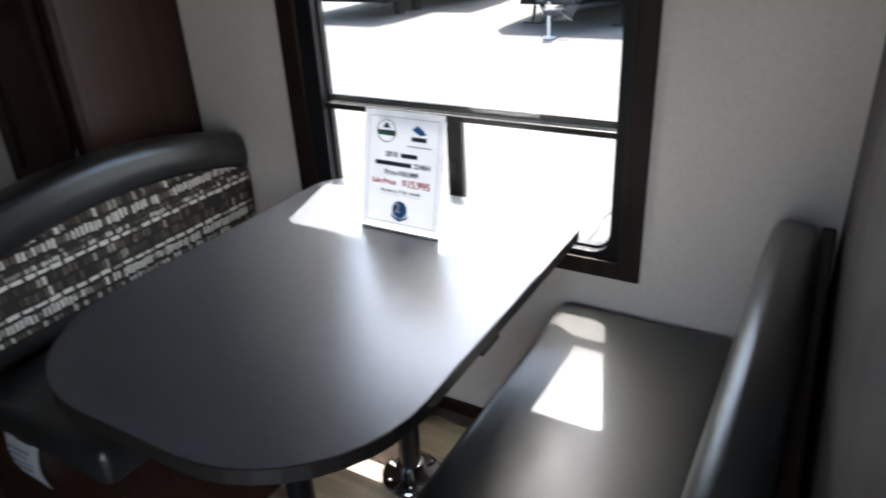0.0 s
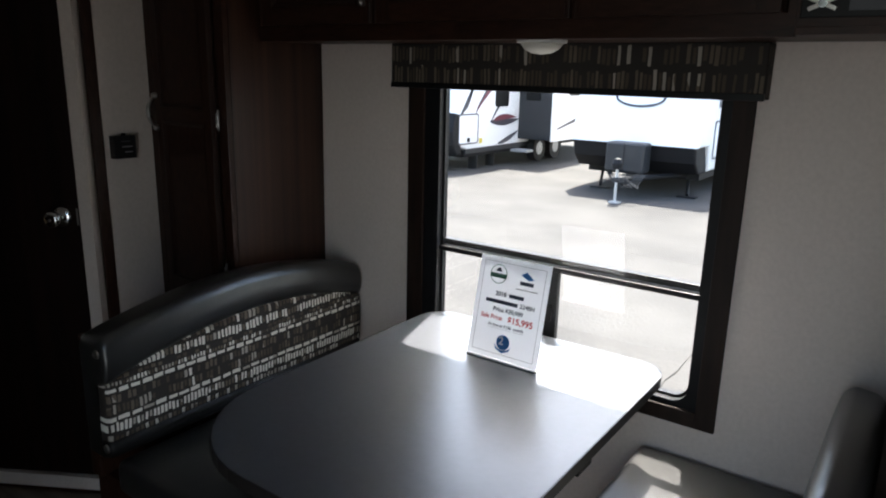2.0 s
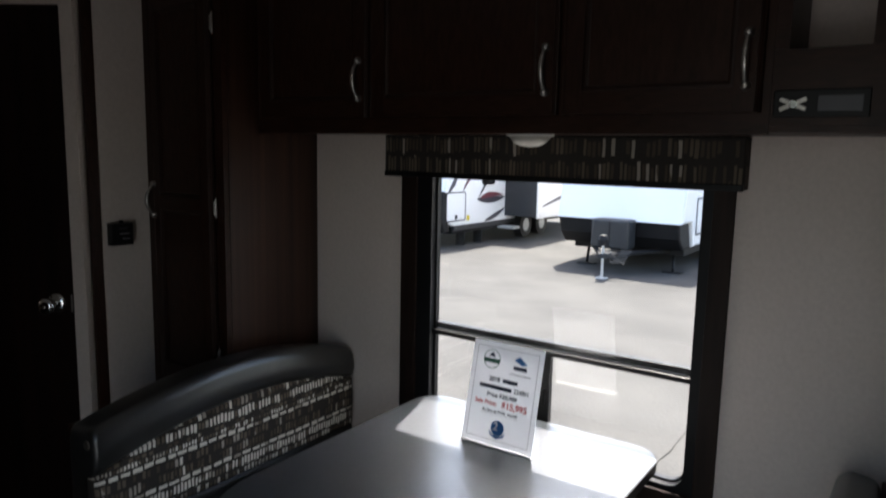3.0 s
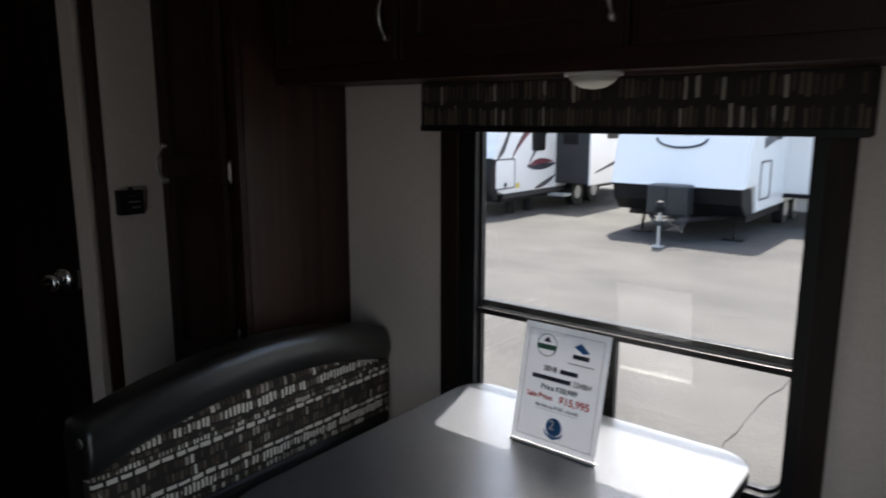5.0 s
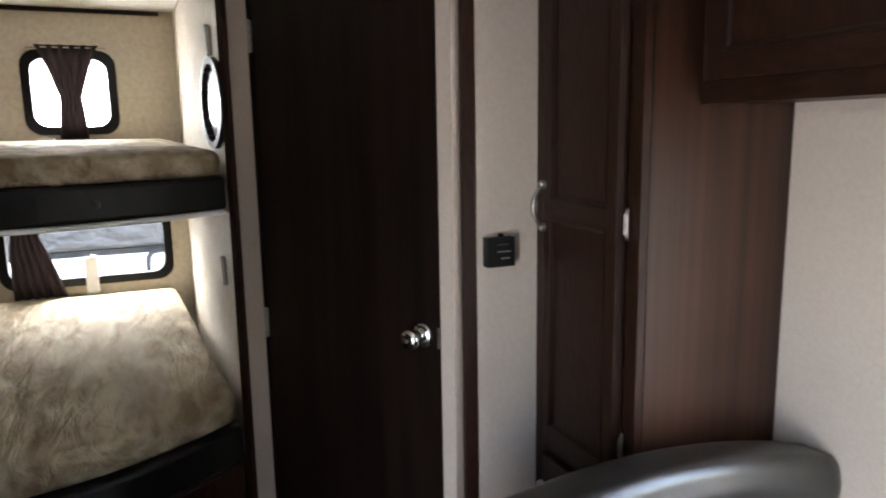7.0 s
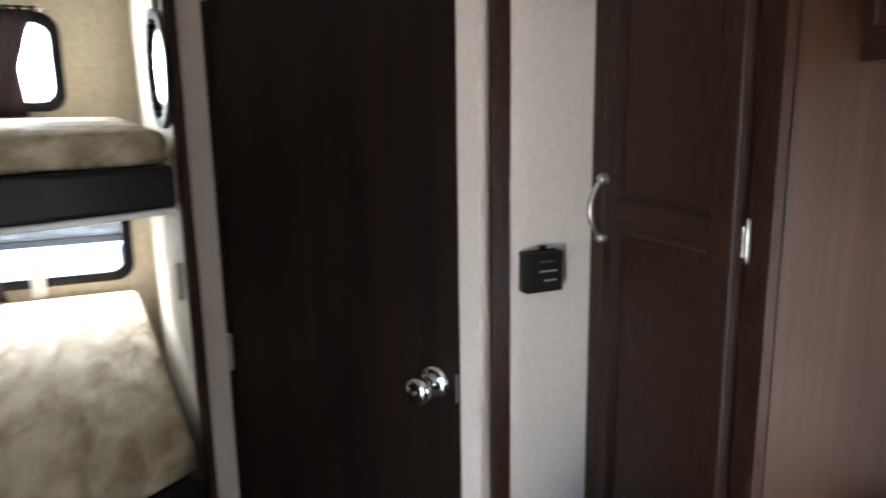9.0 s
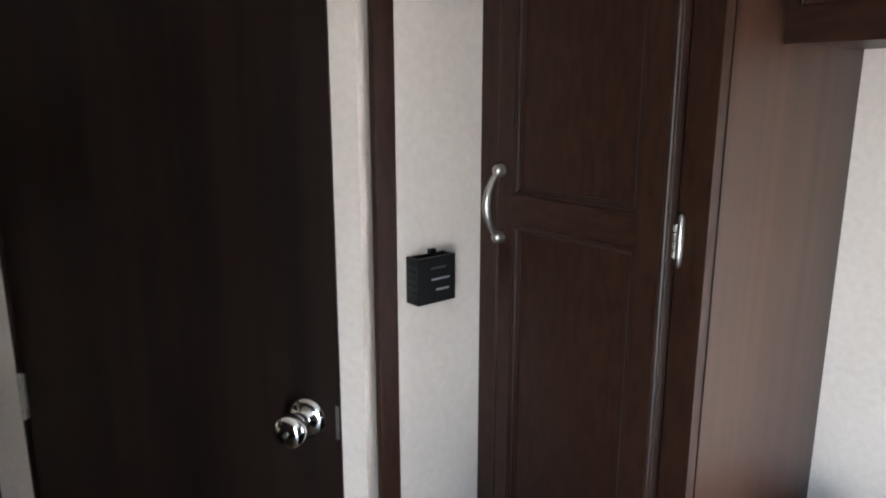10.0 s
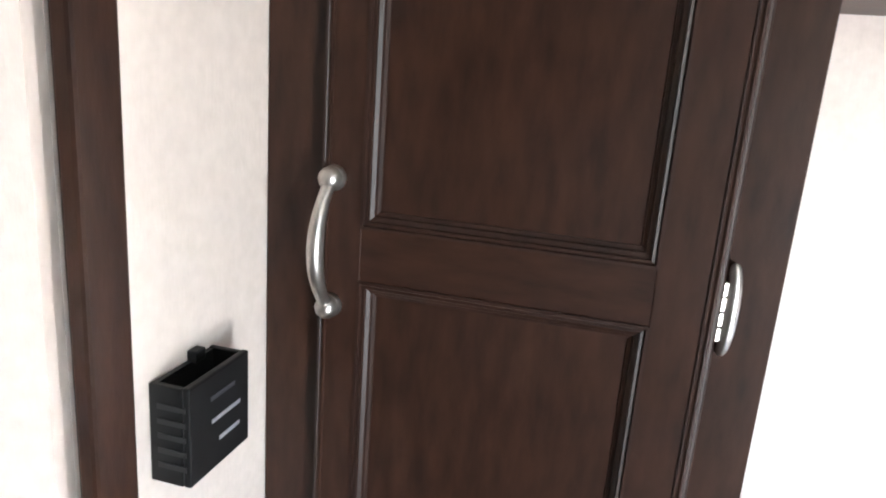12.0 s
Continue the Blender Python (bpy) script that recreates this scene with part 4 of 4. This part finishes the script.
def bunk_base(z0, z1, bow):
    ys = [-1.09 + i * (0.272 + 1.09) / 14 for i in range(15)]
    pts = [(X_REAR + 0.002, 0.165), (X_REAR + 0.002, -1.09)] + bunk_front(BX + 0.025, bow, ys)
    return moved(outline(pts, z1 - z0, 0.012, 3), Matrix.Translation((0, 0, z0)))


lb = thing("lower_bunk", "lower bunk base with a black padded rounded front", "bunk", (-3.6, -0.4, 0))
part("base", bunk_base(0.0, 0.46, 0.28), WOOD, lb)
part("padded_rail", bunk_base(0.4605, 0.5845, 0.305), RAIL, lb, "black padded vinyl front rail", smooth=False)
ub = thing("upper_bunk", "upper bunk board with a black padded rounded front", "bunk", (-3.6, -0.4, 1.3))
part("board", bunk_base(1.283, 1.300, 0.215), WHITE, ub, "white bunk board")
part("padded_rail", bunk_base(1.3005, 1.4015, 0.23), RAIL, ub, "black padded vinyl front rail")
for by in (-0.33, -0.08):
    yy = by
    xx = BX + 0.025 + 0.23 * (1 - ((yy + 0.45) / 0.72) ** 2)
    part("button", lathe([(0.012, 0), (0.010, 0.004), (0.003, 0.006)], Matrix.Translation((xx - 0.001, yy, 1.350)) @ Matrix.Rotation(radians(90), 4, "Y"), 14), VINYL, ub)


def bunk_window(name, hole, label):
    w = thing(name, label, "window", (X_REAR, (hole[0] + hole[1]) / 2, hole[2]), kind="structure")
    cy, cz2, ww2, hh2 = (hole[0] + hole[1]) / 2, (hole[2] + hole[3]) / 2, hole[1] - hole[0], hole[3] - hole[2]
    part("window_frame", moved(ring(rounded(ww2 + 0.05, hh2 + 0.05, 0.075), rounded(ww2 - 0.03, hh2 - 0.03, 0.06), 0.04), on_x(X_REAR - 0.028, cy, cz2)), ALU, w, "black rounded frame")
    p = part("pane", box(X_REAR - 0.03, X_REAR - 0.027, hole[0], hole[1], hole[2], hole[3]), GLASS, w)
    p.visible_shadow = False
    return w


bunk_window("window_2", UP_WIN, "small rounded black-framed upper bunk window")
bunk_window("window_3", LOW_WIN, "low rounded black-framed lower bunk window")


def curtain(name, cy, z0, z1, wt, waist_z, ww_, wb, label, lean=0.0):
    c = thing(name, label, "curtain", (X_REAR + 0.03, cy, z0), group="bunk curtains")
    rows = []
    nz, ny = 18, 40
    for i in range(nz + 1):
        z = z1 + (z0 - z1) * i / nz
        if z > waist_z:
            s = (z1 - z) / (z1 - waist_z)
            w = wt + (ww_ - wt) * (s ** 0.8)
        else:
            s = (waist_z - z) / (waist_z - z0)
            w = ww_ + (wb - ww_) * s ** 0.7
        off = lean * max(0, (waist_z - z) / (waist_z - z0)) if z < waist_z else 0
        rows.append([(X_REAR + 0.032 + 0.010 * math.sin(k / ny * math.pi * 11 + 0.4 * math.sin(i)) * (0.4 + 0.6 * w / wt), cy + off + (k / ny - 0.5) * w, z) for k in range(ny + 1)])
    bm = loft(rows, False)
    bmesh.ops.solidify(bm, geom=bm.faces[:], thickness=0.002)
    part("cloth", bm, CURTAIN, c, smooth=True)
    part("rod", cyl((X_REAR + 0.03, cy - wt / 2 - 0.03, z1 - 0.012), (X_REAR + 0.03, cy + wt / 2 + 0.03, z1 - 0.012), 0.004, None, 10), CHROME, c)
    return c


curtain("curtain", -0.245, 1.522, 1.957, 0.27, 1.71, 0.092, 0.125, "dark brown curtain tied in over the upper bunk window")
curtain("curtain", -0.505, 0.763, 1.175, 0.19, 1.06, 0.12, 0.23, "dark brown curtain hanging over the lower bunk window", 0.045)
solo("wall_tag", box(X_REAR + 0.012, X_REAR + 0.018, -0.264, -0.205, 0.7605, 0.945, 0.002), PAPER, "white paper card leaning on the bunk window", "card")
solo("paper_card", box(X_REAR + 0.03, X_REAR + 0.09, -0.40, -0.33, 1.5185, 1.526, 0.001), PAPER, "small white card lying on the upper bunk mattress", "card")
solo("trim", box(X_REAR + 0.001, X_REAR + 0.016, Y_BACK + 0.001, 0.17, Z_CEIL - 0.022, Z_CEIL - 0.003, 0.002), WOOD, "dark strip between rear wall and ceiling", "trim", "structure")
# narrow closet doors in the bunk side wall
def closet_door(z0, z1, zp, label):
    c = thing("closet_door", label, "door", SIDE @ Vector((0.3, 0, z0)), group="closet doors")
    part("leaf", box(0.02, 0.595, 0.0005, 0.012, z0, z1, 0.002, m=SIDE), BUNK_WALL, c)
    part("stile", box(0.605, 0.80, 0.0005, 0.010, z0, z1, 0.002, m=SIDE), BUNK_WALL, c)
    pm = SIDE @ Matrix.Translation((0.27, 0.012, zp)) @ Matrix.Rotation(radians(-90), 4, "X") @ Matrix.Rotation(radians(12), 4, "Z")
    part("pull", moved(outline(rounded(0.026, 0.105, 0.0125, 6), 0.016, 0.004, 2), pm), WHITE, c, "pale oval finger pull", smooth=True)
    return c


closet_door(0.785, 1.278, 1.06, "cream panelled closet door beside the lower bunk")
closet_door(1.545, 2.08, 1.84, "cream panelled closet door above the upper bunk")
mirror = thing("round_mirror", "round mirror in a black scalloped ring above the bunk", "mirror", SIDE @ Vector((0.148, 0, 1.63)))
RM = SIDE @ Matrix.Translation((0.148, 0.0245, 1.63)) @ Matrix.Rotation(radians(4.5), 4, "Z") @ Matrix.Rotation(radians(-90), 4, "X")   # turned off the wall so that it reflects the bright bunk window
part("glass", lathe([(0.126, 0.0), (0.126, 0.006), (0.125, 0.0065)], RM, 40), CHROME, mirror)
part("rim", moved(ring([(0.145 * math.cos(2 * math.pi * k / 48), 0.145 * math.sin(2 * math.pi * k / 48)) for k in range(48)], [((0.120 + 0.005 * (k % 2)) * math.cos(2 * math.pi * k / 48), (0.120 + 0.005 * (k % 2)) * math.sin(2 * math.pi * k / 48)) for k in range(48)], 0.018), RM), BLACK, mirror, "black ring")

# ---- outside ----
GZ = -0.75
ground = solo("ground", box(-400, 400, -400, 400, GZ - 0.2, GZ), ASPHALT, "pale sunlit asphalt lot", "ground", "structure")


# long crack in the asphalt
rnd = random.Random(4)
crack_pts = [(-1.38 + rnd.uniform(-0.03, 0.03) + 0.006 * k, 2.6 + 0.22 * k, GZ + 0.001) for k in range(36)]
part("crack", moved(tube(crack_pts, [rnd.uniform(0.005, 0.014) for _ in crack_pts], 6, 0.25), Matrix.Identity(4)), CRACK, ground, "dark crack in the asphalt")


def wheel(parent, x, y, r=0.34):
    w = part("wheel", cyl((x - 0.11, y, GZ + r), (x + 0.11, y, GZ + r), r, None, 28), RUBBER, parent, "black tyre on a steel rim")
    part("rim", cyl((x + 0.08, y, GZ + r), (x + 0.115, y, GZ + r), r * 0.6, r * 0.5, 20), STEEL, w)


def side_shell(x0, x1, pts):
    """A trailer shell: side outline in y and z, from x0 to x1."""
    bm = outline(pts, x1 - x0, 0.05, 3)
    return moved(bm, Matrix(((0, 0, 1, x0), (1, 0, 0, 0), (0, 1, 0, 0), (0, 0, 0, 1))))


# trailer that faces the window
t1 = thing("travel_trailer", "white travel trailer with a black lower front and tongue jack", "trailer", (-5.25, 13.5, GZ), group="parked trailers")
part("shell", side_shell(-6.55, -3.98, [(13.05, 0.25), (13.45, 1.75), (13.62, 2.45), (13.95, 2.86), (20.5, 2.9), (20.5, -0.25), (13.9, -0.25), (13.75, 0.25)]), TRAILER_WHITE, t1)
part("lower_front", side_shell(-6.53, -4.05, [(13.09, 0.245), (13.75, 0.245), (14.0, -0.30), (13.42, -0.28), (13.16, -0.05)]), TRAILER_BLACK, t1, "black lower front cap")
part("underbody", box(-6.4, -4.1, 13.7, 20.4, -0.42, -0.255), TRAILER_BLACK, t1)
LOGO = on_y(-5.25, 13.228, 0.96) @ Matrix.Rotation(radians(-14.9), 4, "X")
crescent = [(0.50 * math.cos(math.pi + math.pi * k / 20), 0.18 + 0.20 * math.sin(math.pi + math.pi * k / 20)) for k in range(21)] + [(0.46 * math.cos(-math.pi * k / 20), 0.19 + 0.165 * math.sin(-math.pi * k / 20)) for k in range(21)]
part("front_logo", moved(outline(crescent, 0.006), LOGO), DECAL, t1, "charcoal crescent decal")
for k in range(4):
    part("logo_bar", moved(outline([(-0.38 + 0.20 * k, 0.26), (-0.24 + 0.20 * k, 0.24), (-0.22 + 0.20 * k, 0.40), (-0.36 + 0.20 * k, 0.42)], 0.006), LOGO), DECAL, t1)
sl1 = part("slide_out", box(-4.05, -3.05, 15.95, 19.2, -0.04, 2.55, 0.02), TRAILER_WHITE, t1, "white slide-out room")
part("slide_sill", box(-4.0, -3.03, 15.90, 19.25, -0.12, -0.045, 0.01), TRAILER_BLACK, sl1)
part("slide_window", moved(outline(rounded(1.4, 0.7, 0.08), 0.02), on_x(-3.055, 17.5, 1.4)), BLACK, sl1)
part("side_window", moved(outline(rounded(0.5, 0.8, 0.08), 0.015), on_x(-3.985, 15.2, 1.5)), BLACK, t1, "black side window")
part("spare_bracket", box(-3.75, -3.45, 16.1, 16.3, -0.42, -0.13, 0.02), STEEL, t1)
prop = part("propane_cover", box(-5.62, -4.86, 12.62, 13.05, -0.27, 0.30, 0.05, 3), TRAILER_GREY_AND_SHADOW, t1, "dark grey propane tank cover")
part("cover_seam", box(-5.25, -5.235, 12.612, 12.63, -0.25, 0.28), TRAILER_BLACK, prop)
part("tongue", tube([(-6.1, 13.9, -0.33), (-5.2, 12.1, -0.33)], 0.05, 8), TRAILER_BLACK, t1)
part("tongue", tube([(-4.3, 13.9, -0.33), (-5.1, 12.1, -0.33)], 0.05, 8), TRAILER_BLACK, t1)
part("coupler", box(-5.19, -5.01, 11.95, 12.25, -0.37, -0.27, 0.02), TRAILER_GREY_AND_SHADOW, t1)
jack = part("jack", cyl((-5.1, 11.98, -0.72), (-5.1, 11.98, -0.10), 0.026, None, 14), STEEL, t1, "galvanised tongue jack")
part("jack_foot", box(-5.2, -5.0, 11.9, 12.06, GZ, GZ + 0.03, 0.005), STEEL, jack)
part("jack_head", lathe([(0.09, -0.12), (0.10, -0.02), (0.07, 0.06), (0.02, 0.08)], pose(-5.1, 11.98, 0.0), 14), TRAILER_BLACK, jack)
for k in range(4):
    a0 = -5.1 + 0.05 * k
    part("safety_chain", tube([(a0, 12.02, -0.28), (a0 + 0.08 + 0.06 * k, 12.0, -0.45), (a0 + 0.22, 12.08, -0.40), (a0 + 0.30, 12.2, -0.20)], 0.010, 6), TRAILER_GREY_AND_SHADOW, t1)
for sxx in (-6.15, -4.35):
    st_ = part("stabiliser", tube([(sxx, 13.9, -0.36), (sxx + 0.1, 13.55, -0.70)], 0.03, 8), TRAILER_BLACK, t1)
    part("stabiliser_foot", box(sxx - 0.08, sxx + 0.28, 13.45, 13.65, GZ, GZ + 0.03), TRAILER_BLACK, st_)
part("side_hatch", moved(ring(rounded(0.75, 0.75, 0.06), rounded(0.68, 0.68, 0.05), 0.012), on_x(-3.978, 14.35, 0.35)), DECAL, t1)
part("side_decal", moved(outline([(-0.9, -0.15), (1.6, 0.25), (1.6, 0.32), (-0.9, 0.05)], 0.004), on_x(-3.978, 15.0, 1.1)), DECAL, t1)
for wy in (16.6, 17.5):
    wheel(t1, -4.16, wy)
    wheel(t1, -6.4, wy)

t1.location += Vector((0.48, -0.28, 0))

# trailer with the coloured decals and the slide-out
t2 = thing("travel_trailer", "white travel trailer with maroon and charcoal decals and a slide-out darkened for shadow", "trailer", (-11.1, 14.5, GZ), group="parked trailers")
SX = -9.8
part("shell", side_shell(-12.3, SX, [(13.42, 0.32), (13.75, 1.35), (14.7, 2.45), (15.2, 2.62), (22, 2.62), (22, -0.25), (14.0, -0.25), (13.5, -0.1)]), TRAILER_WHITE, t2)
part("front_cap", side_shell(-12.27, SX + 0.012, [(13.44, 0.62), (13.33, 0.2), (13.36, -0.1), (13.5, -0.35), (13.74, -0.35), (13.66, 0.1), (13.62, 0.60)]), TRAILER_BLACK, t2, "black lower front cap")
part("skirt", box(SX - 0.05, SX + 0.01, 13.9, 22, -0.34, -0.22), TRAILER_GREY_AND_SHADOW, t2)
part("front_window", moved(outline([(0.02, 0.45), (1.0, 1.75), (0.55, 1.2), (0.42, 0.75)], 0.01), on_x(SX + 0.002, 13.52, 0.0)), DECAL, t2, "dark wrap-round front glass")
ht = part("hatch", moved(outline(rounded(0.80, 0.66, 0.06), 0.015), on_x(SX, 13.98, 0.24)), TRAILER_WHITE, t2, "white baggage hatch")
part("hatch_seal", moved(ring(rounded(0.84, 0.70, 0.07), rounded(0.78, 0.64, 0.05), 0.02), on_x(SX, 13.98, 0.24)), DECAL, ht)
part("hatch_latch", box(SX + 0.015, SX + 0.03, 13.93, 14.03, -0.06, 0.04, 0.006), TRAILER_BLACK, ht)
def swoosh(pts, width, mat, y, z, lift, label):
    """A tapering curved stripe on the trailer's side; pts bend it, width is its thickest."""
    p0, p1, p2 = (Vector((*p, 0)) for p in pts)
    top, low = [], []
    for k in range(17):
        u = k / 16
        c = p0 * (1 - u) ** 2 + p1 * 2 * u * (1 - u) + p2 * u ** 2
        w = width * math.sin(math.pi * min(1, 0.06 + 0.94 * u)) ** 0.8 / 2 + 0.004
        top.append((c.x, c.y + w))
        low.append((c.x, c.y - w))
    part("decal", moved(outline(top + low[::-1], 0.004), on_x(SX + lift, y, z)), mat, t2, label)


swoosh(((0.55, 0.62), (0.95, 1.15), (2.05, 1.62)), 0.16, TRAILER_RED, 13.75, 0.0, 0.002, "maroon swoosh decal")
swoosh(((0.50, 0.52), (0.85, 1.18), (2.0, 1.80)), 0.06, DECAL, 13.75, 0.0, 0.004, "charcoal swoosh decal")
swoosh(((1.25, 0.38), (1.55, 0.78), (2.25, 1.25)), 0.09, DECAL, 13.75, 0.0, 0.002, "charcoal swoosh decal")
swoosh(((1.20, 0.38), (1.85, 0.28), (2.60, 0.40)), 0.15, DECAL, 13.75, 0.0, 0.003, "charcoal swoosh decal")
swoosh(((1.35, 0.40), (1.75, 0.52), (2.45, 0.44)), 0.13, TRAILER_RED, 13.75, 0.0, 0.006, "maroon swoosh decal")
swoosh(((1.60, -0.18), (2.15, -0.10), (2.60, 0.10)), 0.12, DECAL, 13.75, 0.0, 0.002, "charcoal swoosh decal")
part("side_window", moved(outline(rounded(0.62, 0.95, 0.08), 0.02), on_x(SX, 15.47, 1.20)), BLACK, t2, "black side window")
# this wall stands in shadow; the dark is put into its colour
sl = part("slide_out", box(SX - 0.1, SX + 0.97, 16.35, 19.6, -0.12, 2.25, 0.02), TRAILER_GREY_AND_SHADOW, t2, "slide-out room, its shadow put into a dark grey colour")
part("slide_window", box(SX + 0.2, SX + 0.62, 16.335, 16.352, 0.86, 1.28, 0.02), BLACK, sl)
part("slide_face", box(SX + 0.94, SX + 0.99, 16.33, 19.62, -0.14, 2.27, 0.01), TRAILER_WHITE, sl, "white slide-out face")
part("slide_decal", moved(outline([(0.1, 0.05), (1.4, 0.26), (2.9, 0.62), (2.9, 0.70), (1.4, 0.36), (0.1, 0.09)], 0.004), on_x(SX + 0.991, 16.5, 0.1)), DECAL, sl)
part("slide_window", moved(outline(rounded(1.6, 0.7, 0.08), 0.02), on_x(SX + 0.988, 18.0, 1.35)), BLACK, sl, "black slide-out window")
part("sticker", box(SX + 0.002, SX + 0.008, 14.47, 14.60, -0.12, 0.0), YELLOW, t2, "small yellow sticker")
part("step", box(SX + 0.02, SX + 0.5, 15.95, 16.3, -0.42, -0.36, 0.01), STEEL, t2)
for wy in (17.2, 18.15):
    wheel(t2, SX + 0.1, wy)
for wy in (14.6, 15.4):
    part("support_jack", cyl((SX - 0.25, wy, GZ), (SX - 0.25, wy, -0.3), 0.12, None, 12), TRAILER_BLACK, t2)
part("underbody", box(-12.2, SX - 0.05, 13.9, 21.9, -0.42, -0.255), TRAILER_BLACK, t2)

t2.location += Vector((0.87, -0.70, 0))

# parked trailer behind the bunk windows
t3 = thing("travel_trailer", "grey and white travel trailer behind the bunk windows", "trailer", (-9.5, -0.6, GZ), group="parked trailers")
part("shell", box(-13.0, -8.4, -1.9, 0.7, 0.86, 2.6, 0.1, 3), TRAILER_WHITE, t3)
part("grey_front", box(-9.2, -8.36, -1.88, 0.68, 0.40, 0.855, 0.04, 2), COVER, t3, "crumpled grey cover on the front")
part("underbody", box(-12.9, -8.40, -1.8, 0.6, 0.336, 0.395), TRAILER_BLACK, t3)
part("tongue", box(-8.4, -7.2, -0.72, -0.60, -0.12, -0.02, 0.01), TRAILER_BLACK, t3)
part("lower_skirt", box(-9.1, -8.41, -1.85, 0.65, 0.0, 0.335, 0.03, 2), TRAILER_WHITE, t3, "white lower skirt")
part("propane_tank", lathe([(0.02, 0.0), (0.11, 0.02), (0.13, 0.08), (0.13, 0.30), (0.09, 0.38), (0.04, 0.42)], pose(-8.0, -0.55, -0.10), 20), TRAILER_SILVER, t3, "grey propane tank", smooth=True)
part("tongue_jack", cyl((-7.4, -0.66, GZ), (-7.4, -0.66, 0.35), 0.035, None, 12), STEEL, t3)
part("spare_cover", moved(outline(rounded(0.5, 0.32, 0.1), 0.12, 0.03), on_x(-8.42, 0.25, 0.20)), TRAILER_SILVER, t3)
part("spare_cover_rim", moved(ring(rounded(0.54, 0.36, 0.12), rounded(0.46, 0.28, 0.09), 0.02), on_x(-8.31, 0.25, 0.20)), TRAILER_BLACK, t3)
part("marker_strip", box(-8.34, -8.33, -0.3, 0.1, 0.04, 0.07), TRAILER_RED, t3)
for wy in (-1.8, 0.6):
    wheel(t3, -11.2, wy)

# ---- floor planks ----
prow = 0
yy = -1.09
while yy < 1.35:
    xx = -2.9 - (prow % 3) * 0.41
    while xx < 0.6:
        px0, px1 = max(xx, -2.85), min(xx + 1.22, 0.6)
        if px1 - px0 > 0.05:
            part("plank", box(px0 + 0.001, px1 - 0.001, yy + 0.001, min(yy + 0.149, 1.36), -0.0055, 0.0), FLOOR, floor)
        xx += 1.22
    yy += 0.15
    prow += 1
